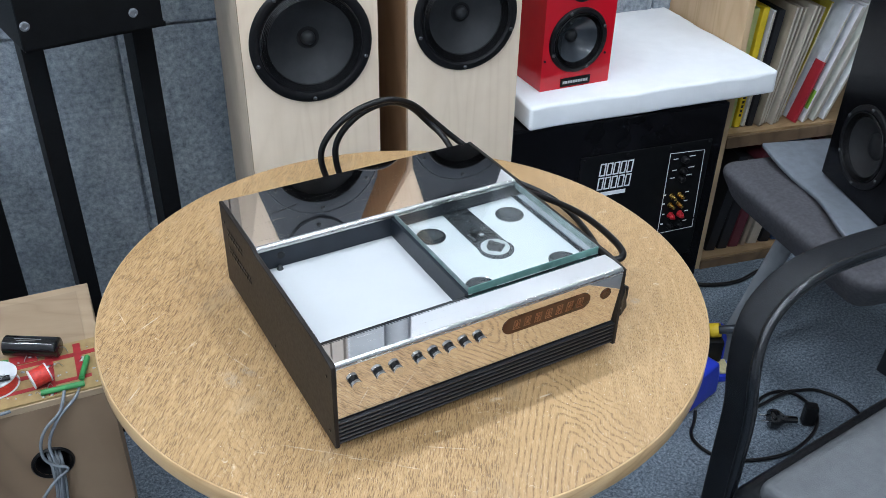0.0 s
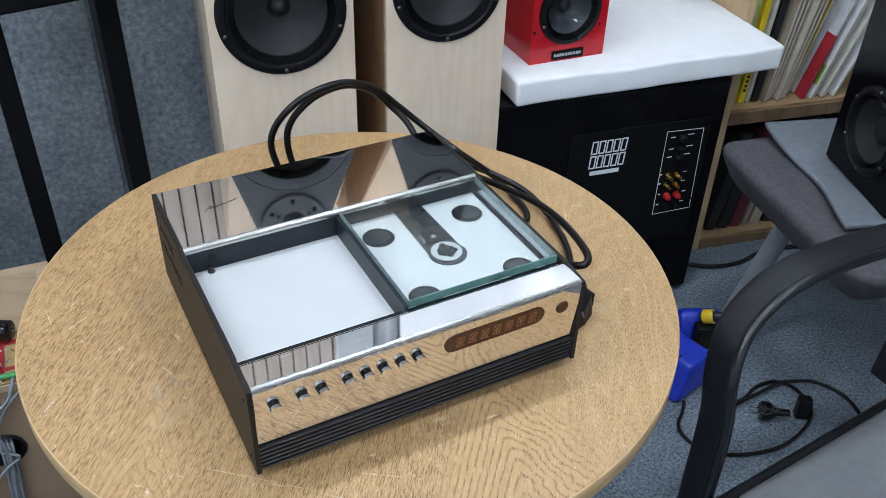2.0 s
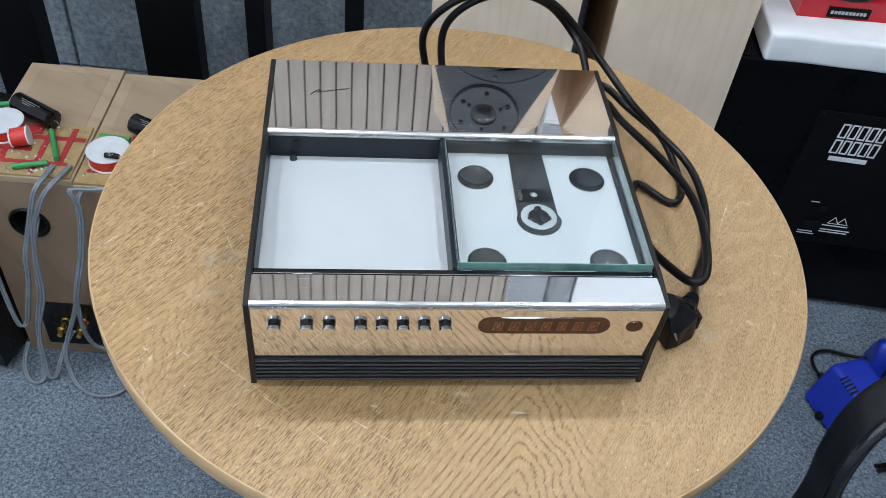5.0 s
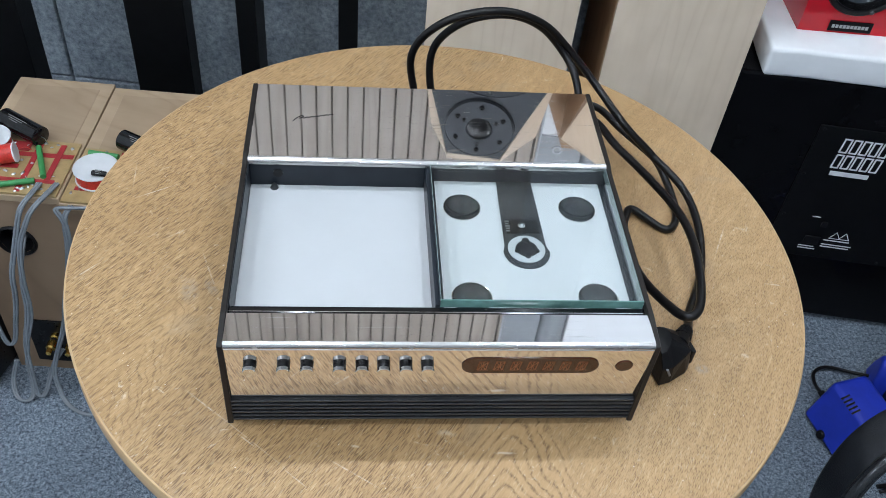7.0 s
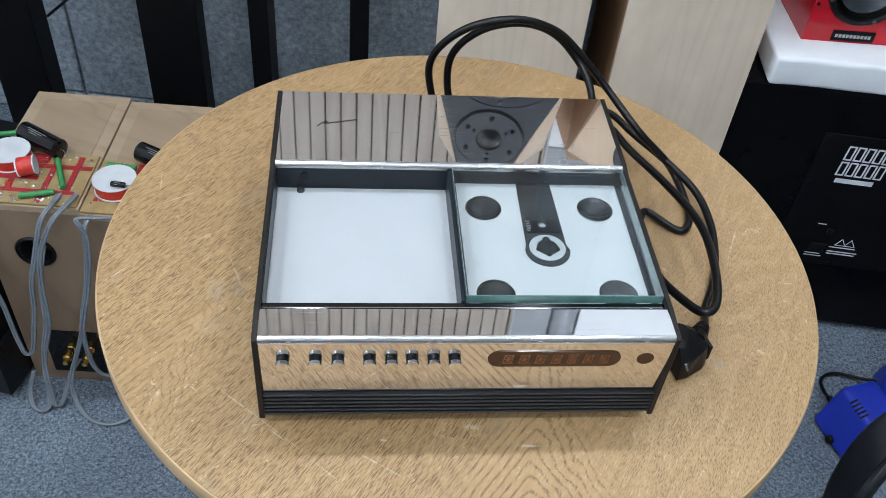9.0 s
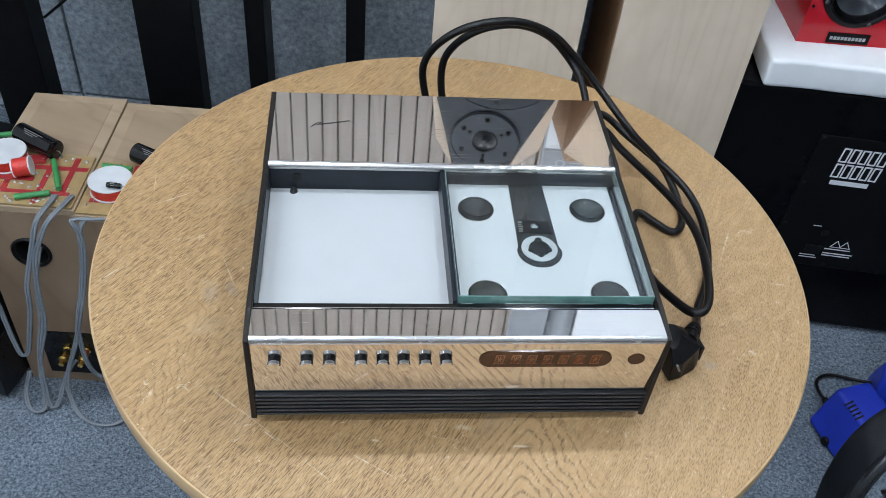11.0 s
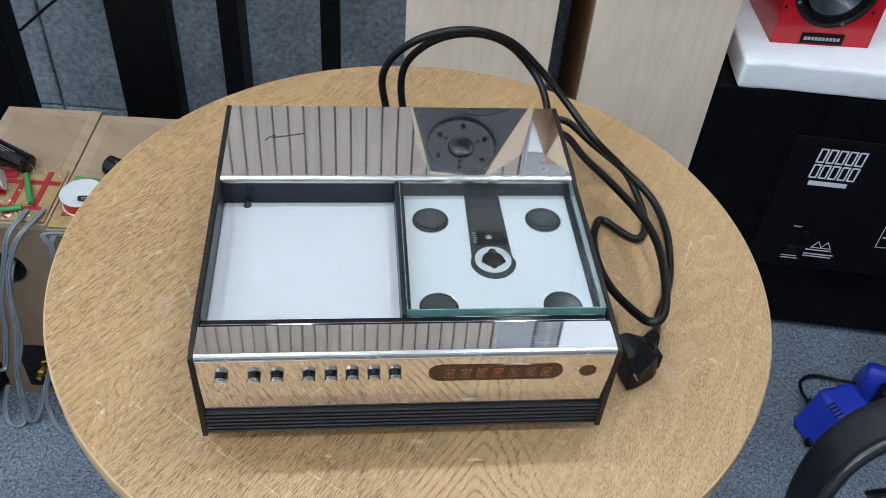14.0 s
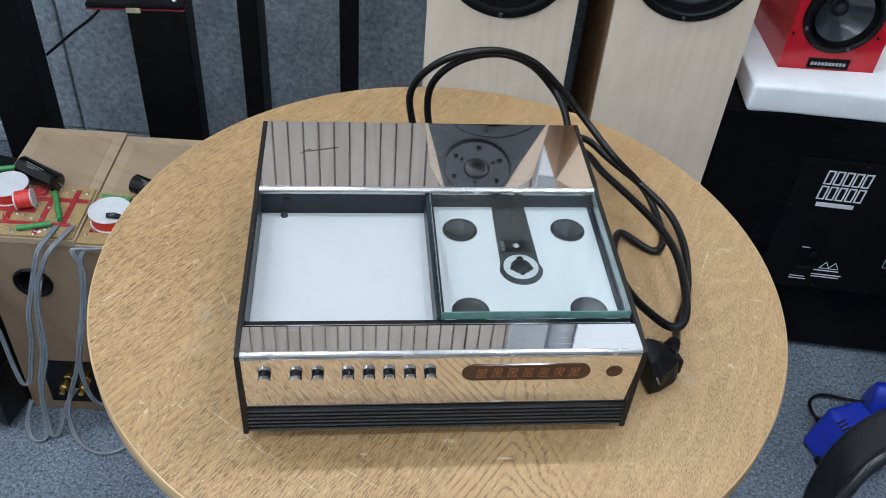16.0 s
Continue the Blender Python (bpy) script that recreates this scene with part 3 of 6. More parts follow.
def prism(poly, lo, hi, axis="x", bm=None, m=None):
    """A polygon of pairs, drawn out from lo to hi along an axis."""
    bm = bm or bmesh.new()
    m = m or Matrix()
    at = {"x": lambda p, v: (v, p[0], p[1]), "y": lambda p, v: (p[0], v, p[1]), "z": lambda p, v: (p[0], p[1], v)}[axis]
    a = [bm.verts.new(m @ Vector(at(p, lo))) for p in poly]
    b = [bm.verts.new(m @ Vector(at(p, hi))) for p in poly]
    bm.faces.new(a)
    bm.faces.new(b[::-1])
    for k in range(len(poly)):
        j = (k + 1) % len(poly)
        bm.faces.new((a[k], b[k], b[j], a[j]))
    return bm


def smooth_path(points, steps=8):
    """Catmull-Rom through the points."""
    p = [Vector(q) for q in points]
    p = [p[0] * 2 - p[1]] + p + [p[-1] * 2 - p[-2]]
    out = []
    for k in range(1, len(p) - 2):
        for s in range(steps):
            t = s / steps
            a, b, c, d = p[k - 1 : k + 3]
            out.append(0.5 * ((2 * b) + (c - a) * t + (2 * a - 5 * b + 4 * c - d) * t * t + (3 * b - a - 3 * c + d) * t**3))
    out.append(p[-2])
    return out


def tube(points, radius, n=10, steps=8, flat=1.0, bm=None, up=(0, 0, 1)):
    """A round or oval tube along a smooth path."""
    bm = bm or bmesh.new()
    path = smooth_path(points, steps) if steps > 1 else [Vector(q) for q in points]
    side = None
    rings = []
    for k, q in enumerate(path):
        d = (path[min(k + 1, len(path) - 1)] - path[max(k - 1, 0)]).normalized()
        if side is None:
            side = d.cross(Vector(up))
            side = side if side.length > 1e-3 else d.cross(Vector((1, 0, 0.1)))
        side = (side - d * side.dot(d)).normalized()
        top = side.cross(d)
        r = radius(k / (len(path) - 1)) if callable(radius) else radius
        rings.append([bm.verts.new(q + side * (r * math.cos(2 * math.pi * j / n)) + top * (r * flat * math.sin(2 * math.pi * j / n))) for j in range(n)])
    for a, b in zip(rings, rings[1:]):
        for j in range(n):
            bm.faces.new((a[j], a[(j + 1) % n], b[(j + 1) % n], b[j]))
    bm.faces.new(rings[0])
    bm.faces.new(rings[-1][::-1])
    return bm


def even_path(points, gap=0.003, passes=6):
    """The smooth path again in even short steps, with its kinks eased."""
    p = smooth_path(points, 16)
    out, left = [p[0]], gap
    for a, b in zip(p, p[1:]):
        d = (b - a).length
        while d >= left > 0:
            a = a + (b - a) * (left / d)
            d -= left
            out.append(a.copy())
            left = gap
        left -= d
    out.append(p[-1])
    for _ in range(passes):
        out = [out[0]] + [(x + y * 2 + w) / 4 for x, y, w in zip(out, out[1:], out[2:])] + [out[-1]]
    return out


def strap(points, wide, thick, steps=10, bm=None):
    """A flat moulded strap with rounded edges in the x-z plane; wide is its size along y."""
    bm = bm or bmesh.new()
    path = smooth_path(points, steps)
    sec = [(math.copysign(abs(math.cos(a)) ** 0.35, math.cos(a)), math.copysign(abs(math.sin(a)) ** 0.35, math.sin(a))) for a in [2 * math.pi * (k + 0.5) / 20 for k in range(20)]]
    rings = []
    for k, q in enumerate(path):
        d = (path[min(k + 1, len(path) - 1)] - path[max(k - 1, 0)]).normalized()
        n = d.cross(Vector((0, 1, 0))).normalized()
        rings.append([bm.verts.new(q + n * (u * thick / 2) + Vector((0, v * wide / 2, 0))) for u, v in sec])
    for a, b in zip(rings, rings[1:]):
        for j in range(len(sec)):
            bm.faces.new((a[j], a[(j + 1) % len(sec)], b[(j + 1) % len(sec)], b[j]))
    bm.faces.new(rings[0])
    bm.faces.new(rings[-1][::-1])
    bmesh.ops.recalc_face_normals(bm, faces=bm.faces[:])
    return bm


def stroke(points, width, depth, m, bm=None):
    """A flat printed stroke in the x-z plane of m, standing off by depth along -y."""
    bm = bm or bmesh.new()
    for (x0, z0), (x1, z1) in zip(points, points[1:]):
        d = Vector((x1 - x0, 0, z1 - z0))
        ln = d.length
        ang = math.atan2(z1 - z0, x1 - x0)
        mm = m @ Matrix.Translation(((x0 + x1) / 2, -depth / 2, (z0 + z1) / 2)) @ Matrix.Rotation(-ang, 4, "Y")
        box(-ln / 2 - width * 0.35, -depth / 2, -width / 2, ln / 2 + width * 0.35, depth / 2, width / 2, bm, mm)
    return bm


FACE = Matrix.Rotation(radians(90), 4, "X")  # turns a lathe's axis to face -y

# ---------------------------------------------------------------- the room
WALL = pose(0.03, 1.34, 0, 0, 0, -8)  # local x along the back wall, -y into the room
TZ = 0.7425  # table top
BZ = 0.75  # underside of the player, on its feet

part("floor", box(-3.2, -3.0, -0.1, 3.6, 2.3, 0), CARPET, None)
tagged(bpy.data.objects["floor"], "blue-grey speckled loop carpet floor", "floor", kind="structure")

felt_wall = thing("wall_north", "wall lined with grey pressed felt panels below grooved cream boards", "wall", WALL, kind="structure")
part("backing", box(-3.3, 0.03, 1.342, 3.2, 0.18, 2.75), BLACK_METAL, felt_wall)
part("backing", box(-3.3, 0.012, 0, 3.2, 0.18, 1.341), FELT, felt_wall)
for z0, z1 in ((0.004, 0.062), (0.068, 0.719), (0.725, 1.34)):
    for k in range(-4, 5):
        x0 = -0.115 + 0.672 * k
        part("felt_panel", box(x0 + 0.003, 0, z0, x0 + 0.669, 0.028, z1), FELT, felt_wall, bevel=0.004)
pitch = 0.0386
for k in range(-46, 9):
    x0 = pitch * k
    part("grooved_board", box(x0 + 0.0022, 0.004, 1.345, x0 + pitch - 0.0022, 0.028, 2.74), PANEL_CREAM, felt_wall)
part("frame_strip", box(0.350, -0.006, 1.345, 0.3555, 0.028, 2.74), PANEL_CREAM, felt_wall)
part("frame_strip", box(0.3575, -0.002, 1.345, 0.3625, 0.028, 2.74), COOL_PAINT, felt_wall)
# the gleam low on the grey panel is given as a white lower piece
part("panel_gleam", box(0.363, 0.0, 1.345, 0.468, 0.028, 1.668), GLOSS_WHITE, felt_wall, "lower panel whitened to stand for a gleam")
grey_panel = part("grey_panel", box(0.363, 0.0, 1.671, 0.468, 0.028, 2.74), GREY_POST, felt_wall, "grey upper panel")
part("ring_pull", lathe([(0.0085, 0.0), (0.0085, 0.002), (0.0105, 0.0028), (0.0125, 0.002), (0.0125, 0.0)], FACE @ pose(0.408, 1.711, 0.0003), n=28), COOL_PAINT, grey_panel, "pale ring pull", smooth=50)
part("brown_board", prism([(0.270, 1.345), (0.468, 1.345), (0.468, 1.690), (0.4145, 1.690)], -0.016, -0.0065, "y"), BROWN_SIDE, felt_wall, "brown board with a slanting edge")
part("grey_post", prism([(0.51 + 0.04 * math.cos(math.pi * k / 12), 0.028 - 0.05 * math.sin(math.pi * k / 12)) for k in range(13)], 1.345, 2.74, "z"), GREY_POST, felt_wall, smooth=40)
part("white_board", box(0.552, 0.0, 1.345, 3.1, 0.028, 2.74), GLOSS_WHITE, felt_wall)
# the west wall is out of view, set close in to bounce light
for nm, bx, lab in (("wall_south", (-3.3, -3.1, 0, 3.7, -2.95, 2.75), "plain off-white rear wall behind the viewer"), ("wall_west", (-2.15, -3.1, 0, -2.0, 2.4, 2.75), "unseen off-white side wall set near to bounce light"), ("wall_east", (3.5, -3.1, 0, 3.65, 2.4, 2.75), "plain off-white end wall of the room")):
    part(nm, box(*bx), WHITE_PAINT)
    tagged(bpy.data.objects[nm], lab, "wall", kind="structure")
part("ceiling", box(-3.3, -3.1, 2.72, 3.7, 2.4, 2.85), WHITE_PAINT)
tagged(bpy.data.objects["ceiling"], "flat white painted ceiling", "ceiling", kind="structure")


def ceiling_lamp():
    t = thing("ceiling_light", "round white recessed ceiling downlight", "light", group="ceiling lights")
    part("rim", lathe([(0.056, 0.0), (0.078, 0.0), (0.076, -0.007), (0.063, -0.010), (0.056, -0.004)], n=40), WHITE_PAINT, t, smooth=40)
    part("diffuser", lathe([(0.0, -0.040), (0.022, -0.037), (0.040, -0.027), (0.051, -0.013), (0.0555, -0.001), (0.0, -0.001)], n=32), LAMP_GLOW, t)
    return t


LIGHT_AT = [(x, y) for y in (-1.6, -0.55, 0.5) for x in (-1.85, -1.05, -0.25, 0.55, 1.35) if x < 1 or y > 0]
lamp0 = ceiling_lamp()
lamp0.matrix_world = pose(*LIGHT_AT[0], 2.719)
for x, y in LIGHT_AT[1:]:
    copy_thing(lamp0, pose(x, y, 2.719))

# ---------------------------------------------------------------- round table
table = thing("round_table", "round oak-veneered table with a worn, scratched top", "table", pose(0.0224, 0.2216, 0))
R = 0.3622
part("tabletop", lathe([(0, TZ), (R - 0.0022, TZ), (R - 0.0022, TZ - 0.024), (0, TZ - 0.024)], n=160), OAK, table, smooth=30)
part("edge_band", lathe([(R - 0.002, TZ - 0.0004), (R - 0.0007, TZ - 0.0008), (R, TZ - 0.0022), (R, TZ - 0.0205), (R - 0.001, TZ - 0.023), (R - 0.002, TZ - 0.0235)], n=160), OAK_EDGE, table, "pale oak edge band", smooth=40)
part("pedestal", cyl(0.035, 0.035, TZ - 0.06, pose(0, 0, (TZ - 0.024) / 2)), BLACK_METAL, table, smooth=40)
part("base_plate", lathe([(0, 0.0), (0.2, 0.0), (0.2, 0.012), (0.06, 0.03), (0, 0.03)], n=48), BLACK_METAL, table, smooth=30)

# ---------------------------------------------------------------- compact disc player
HW, DEEP = 0.1675, 0.319
player = thing("disc_player", "mirror-faced top-loading disc player with black sides on the table", "disc player", pose(0, 0, BZ))
PZ = lambda z: z - BZ
top = PZ(0.857)
side_poly = [(0.0, 0.004), (DEEP, 0.004), (DEEP, PZ(0.861)), (0.212, PZ(0.8605)), (0.2, PZ(0.8575)), (0.03, PZ(0.8575)), (0.0, PZ(0.8535))]
for s in (-1, 1):
    p = part("side_panel", prism(side_poly, s * HW, s * (HW - 0.0045)), BROWN_BLACK, player, "dark brown-black metal side panel", bevel=0.0006, segments=1)
    for row in range(4):
        for k in range(13):
            yy, zz = 0.225 + 0.0058 * k, 0.056 + 0.0058 * row + (0.012 if row > 1 else 0)
            if row > 1 and k < 4:
                continue
            part("vent_hole", cyl(0.0018, 0.0018, 0.0016, pose(s * (HW + 0.0002), yy, zz, 0, 90, 0), n=8), BLACK_SATIN, p)
    for yy, zz in ((0.012, 0.018), (0.012, 0.086), (0.306, 0.09), (0.16, 0.014)):
        part("screw", lathe([(0, 0.0008), (0.0014, 0.0008), (0.0022, 0)], pose(s * (HW + 0.0001), yy, zz, 0, 90 * s, 0), n=12), BLACK_SATIN, p)
inner = HW - 0.0045
# front: mirror band above, ribbed black grille below
TILT_FRONT = Matrix.Translation((0, 0.001, PZ(0.8305))) @ Matrix.Rotation(radians(4), 4, "X") @ Matrix.Translation((0, -0.001, -PZ(0.8305)))
front = part("front_plate", box(-inner, 0.001, PZ(0.7855), inner, 0.004, PZ(0.8508)), MIRROR, player, "mirror-polished steel front plate", bevel=0.0005, segments=1)
front.matrix_local = TILT_FRONT
grille = part("front_grille", box(-inner, 0.0046, 0.006, inner, 0.0085, PZ(0.785)), BLACK_SATIN, player, "black ribbed lower grille")
for k in range(6):
    z0 = 0.0062 + 0.0049 * k
    part("rib", prism([(0.0055, z0), (0.0016, z0 + 0.0006), (0.0012, z0 + 0.0022), (0.0018, z0 + 0.0028), (0.0055, z0 + 0.0032)], -inner, inner), RIB_BLACK, grille)
# polished strip over the front edge, with a rolled lip
roll = [(0.0036 - 0.0036 * math.sin(radians(a)), PZ(0.8522) + 0.0036 * math.cos(radians(a))) for a in range(0, 121, 8)]
strip = part("front_strip", box(-inner, 0.0036, PZ(0.8535), inner, 0.0305, PZ(0.8558)), MIRROR, player, "mirror-polished top strip")
part("strip_roll", prism(roll + [(0.0036, PZ(0.8502))], -inner, inner), ROLL, strip, "rolled bright front edge", smooth=20)
part("strip_lip", box(-inner, 0.0308, PZ(0.842), inner, 0.0408, PZ(0.8518)), GLOSS_BLACK, player, "dark grey bay lip", bevel=0.001)
part("lip_line", box(-inner, 0.0352, PZ(0.8519), inner, 0.0358, PZ(0.8523)), CHROME, player, "fine bright line")
# top rear plate
part("top_plate", box(-inner, 0.209, PZ(0.8575), inner, DEEP, PZ(0.8605)), MIRROR, player, "mirror-polished top plate", bevel=0.0005, segments=1)
part("top_plate_lip", prism([(0.2089 - 0.0043 * math.sin(radians(a)), PZ(0.8562) + 0.0043 * math.cos(radians(a))) for a in range(0, 121, 8)] + [(0.2089, PZ(0.853))], -inner, inner), ROLL, player, "bright rolled front lip", smooth=20)
part("rear_panel", box(-inner, DEEP - 0.004, 0.006, inner, DEEP, PZ(0.857)), BLACK_METAL, player)
part("bottom_plate", box(-inner, 0.008, 0.005, inner, DEEP - 0.005, 0.008), BLACK_METAL, player)
ZR, ZL = 0.8385, 0.8300  # deck and bay floor heights
part("bay_rear_wall", box(-inner, 0.2058, PZ(0.8255), inner, 0.2085, PZ(0.8565)), GREY_METAL, player, "dark grey bay wall")
part("bay_front_wall", box(-inner, 0.0409, PZ(0.8255), inner, 0.0418, PZ(0.8505)), GREY_METAL, player)
for s in (-1, 1):
    part("bay_side_wall", box(s * inner - (0.0009 if s > 0 else 0), 0.0419, PZ(0.8255), s * inner + (0.0009 if s < 0 else 0), 0.2057, PZ(0.8555)), GREY_METAL if s < 0 else mat_mirror("satin_bay_wall", (0.5, 0.53, 0.56), 0.16), player)
part("bay_divider", box(-0.0045, 0.0419, PZ(0.8255), -0.0005, 0.2057, PZ(0.8535)), GREY_METAL, player, "dark grey bay divider", bevel=0.0008)
part("bay_floor", box(-inner + 0.001, 0.0419, PZ(ZL) - 0.003, -0.0046, 0.2057, PZ(ZL)), WHITE_PLATE, player, "white bay floor")
CAPS = [(x, y) for x in (0.0275, 0.1325) for y in (0.0620, 0.1700)]
bm = pierced([(0.0046, 0.0419), (inner - 0.0045, 0.0419), (inner - 0.0045, 0.2057), (0.0046, 0.2057)], -PZ(ZR), -PZ(ZR) + 0.0045, [(x, y, 0.0158) for x, y in CAPS])
bmesh.ops.transform(bm, matrix=Matrix.Rotation(radians(-90), 4, "X"), verts=bm.verts)
cdf = part("drive_deck", bm, DECK_WHITE, player, "white drive deck")
part("deck_surround", box(-0.0004, 0.0419, PZ(ZR) - 0.005, 0.0045, 0.2057, PZ(ZR) - 0.0012), GREY_METAL, player)
part("deck_surround", box(inner - 0.0044, 0.0419, PZ(ZR) - 0.005, inner - 0.001, 0.2057, PZ(ZR) - 0.0012), GREY_METAL, player)
zd = PZ(ZR)
slot = [(0.0620, 0.2056), (0.0610, 0.122)] + [(0.0795 - 0.0202 * math.cos(a), 0.1155 - 0.0202 * math.sin(a)) for a in [math.pi * k / 16 for k in range(17)]] + [(0.0972, 0.122), (0.0945, 0.2056)]
part("laser_slot", prism(slot, zd + 0.0002, zd + 0.0012, "z"), mat_plain("slot_dark", (0.030, 0.033, 0.036), 0.25, vary=0.35, scale=90, rough_vary=0.1), cdf, "dark grey laser track")
hub = part("spindle", lathe([(0.0098, 0.001), (0.0156, 0.001), (0.0162, 0.0006), (0.0162, 0), (0.0098, 0), (0.0098, 0.001)], pose(0.0795, 0.1175, zd + 0.0014), n=40), mat_plain("pale_spindle_ring", (0.50, 0.52, 0.53), 0.35, vary=0.05), cdf, "pale grey spindle ring", smooth=40)
part("spindle_core", lathe([(0, 0.0022), (0.0075, 0.002), (0.0092, 0.0014), (0.0097, 0.0002)], pose(0.0795, 0.1175, zd + 0.0014), n=32), BLACK_SATIN, hub, "black clamp core", smooth=40)
for k, (a, rr_) in enumerate(((90, 0.0034), (200, 0.0022), (270, 0.0027), (340, 0.0022))):
    part("clamp_pin", lathe([(0, 0.0032), (rr_ * 0.7, 0.003), (rr_, 0.0018), (rr_, 0.0008)], pose(0.0795 + 0.0092 * math.cos(radians(a)), 0.1175 + 0.0092 * math.sin(radians(a)), zd + 0.0014), n=14), BLACK_SATIN, hub, smooth=50)
lens_part = part("laser_lens", lathe([(0, 0.0022), (0.0016, 0.0018), (0.0024, 0.0008), (0.0034, 0.0006), (0.0034, 0)], pose(0.0785, 0.146, zd + 0.0021), n=20), CHROME, cdf, "small round laser lens")
part("laser_carriage", box(0.0645, 0.137, zd + 0.0013, 0.0935, 0.154, zd + 0.002), BLACK_METAL, cdf)
for k in range(5):
    part("lead", box(0.0640 + 0.0004 * (k % 2), 0.1385 + 0.003 * k, zd + 0.0021, 0.0672 + 0.0005 * (k % 3), 0.1398 + 0.003 * k, zd + 0.0026), SOLDER, cdf)
for x, y in CAPS:
    part("cap_rim", lathe([(0.0161, 0.0), (0.0163, 0.0011), (0.0167, 0.0013), (0.0170, 0.0008), (0.0170, 0.0)], pose(x, y, zd + 0.0001), n=48), BUTTON, cdf, "thin bright rim", smooth=50)
    part("damper_cap", lathe([(0.0235 * math.sin(radians(4.2 * k)), 0.0235 - 0.0235 * math.cos(radians(4.2 * k)) - 0.0056) for k in range(11)] + [(0.0160, 0.0011), (0.0163, 0.0007), (0.0164, 0.0001)], pose(x, y, zd + 0.0001), n=48), CAP_BLACK, cdf, "glossy black dished damper cap", smooth=50)
# sliding glass lid
lid = part("glass_lid", box(0.0000, 0.0429, PZ(0.8508), 0.1612, 0.2044, PZ(0.8592)), GLASS, player, "clear glass lid with green-tinted edges")
part("lid_edge", box(-0.0006, 0.0419, PZ(0.8508), 0.1618, 0.0428, PZ(0.8592)), GLASS_EDGE, lid, "green-tinted glass edge")
for x0 in (-0.0006, 0.1613):
    part("lid_edge", box(x0, 0.0429, PZ(0.8508), x0 + 0.0005, 0.2044, PZ(0.8592)), GLASS_SIDE, lid, "pale grey-green glass edge")
# fittings in the empty bay
part("wall_hole", cyl(0.0044, 0.0044, 0.0012, FACE @ pose(-0.137, PZ(0.8445), -0.2056), n=16), RUBBER, player)
part("stud", lathe([(0, 0.0048), (0.0018, 0.0048), (0.0034, 0.0015), (0.0038, 0)], pose(-0.1405, 0.2015, PZ(ZL) + 0.0001), n=14), DARK_STEEL, player, "small dark steel stud")
# controls
BTN = (-0.1450, -0.1200, -0.1025, -0.0780, -0.0610, -0.0446, -0.0276, -0.0110)
for x in BTN:
    fb = FACE @ pose(x, PZ(0.8288), -0.0009)
    b = part("button", lathe([(0, 0.0066), (0.0050, 0.0066), (0.0054, 0.0062), (0.0054, 0.0034), (0.0051, 0.0031), (0, 0.0031)], fb, n=28), BUTTON, player, "chrome push button", smooth=40)
    part("button_neck", cyl(0.0050, 0.0050, 0.003, fb @ pose(0, 0, 0.0016), n=24), BLACK_SATIN, b, "black button neck", smooth=40)
zc = PZ(0.8305)
pill = [(0.0255 + 0.0103 * math.cos(a), zc + 0.0103 * math.sin(a)) for a in [math.pi / 2 + math.pi * k / 16 for k in range(17)]] + [(0.1125 + 0.0103 * math.cos(a), zc + 0.0103 * math.sin(a)) for a in [-math.pi / 2 + math.pi * k / 16 for k in range(17)]]
disp = part("display_window", prism(pill, 0.0002, 0.0009, "y"), SMOKE, player, "smoked brown display window")
disp.matrix_local = TILT_FRONT
for k in range(7):
    bm = bmesh.new()
    mm = pose(0.0275 + 0.01295 * k, 0.00019, zc - 0.0056)
    w, h = 0.0068, 0.0112
    sl = 0.0012
    q = lambda u, v: (u * w + sl * v, v * h)
    for seg in (((0, 0), (0.48, 0)), ((0.52, 0), (1, 0)), ((0, 1), (0.48, 1)), ((0.52, 1), (1, 1)), ((0, 0.5), (0.46, 0.5)), ((0.54, 0.5), (1, 0.5)), ((0, 0.04), (0, 0.47)), ((0, 0.53), (0, 0.96)), ((1, 0.04), (1, 0.47)), ((1, 0.53), (1, 0.96)), ((0.5, 0.06), (0.5, 0.46)), ((0.5, 0.54), (0.5, 0.94)), ((0.1, 0.08), (0.42, 0.44)), ((0.58, 0.56), (0.9, 0.92)), ((0.1, 0.92), (0.42, 0.56)), ((0.58, 0.44), (0.9, 0.08)), ((1.18, 0), (1.24, 0))):
        stroke([q(*s) for s in seg], 0.00075, 0.0001, mm, bm)
    part("character", bm, SEGMENT, disp, "unlit orange segment character")
sens = part("sensor_window", lathe([(0, 0.0009), (0.0066, 0.0009), (0.007, 0.0004), (0.007, 0)], FACE @ pose(0.1435, PZ(0.8298), -0.0011), n=32), SMOKE, player, "smoked round sensor window", smooth=40)
sens.matrix_local = TILT_FRONT
# engraved signature-like mark, as a plain wavy stroke
mark = [(-0.1262, 0.2615), (-0.1225, 0.2665), (-0.1185, 0.2700), (-0.1165, 0.2690), (-0.1185, 0.2668), (-0.1205, 0.2655)] + [(-0.118 + 0.0022 * k, 0.2660 + 0.0006 * k * 0.9 + 0.0007 * (-1) ** k) for k in range(14)]
bm = bmesh.new()
stroke([(x, y) for x, y in mark], 0.00055, 0.0002, pose(0, 0, PZ(0.8606)) @ Matrix.Rotation(radians(-90), 4, "X"), bm)
part("engraved_mark", bm, BLACK_SATIN, player, "fine dark engraved script mark")
for x in (-0.14, 0.14):
    for y in (0.03, 0.29):
        part("foot", cyl(0.009, 0.010, 0.0128, pose(x, y, -0.0011), n=20), RUBBER, player)

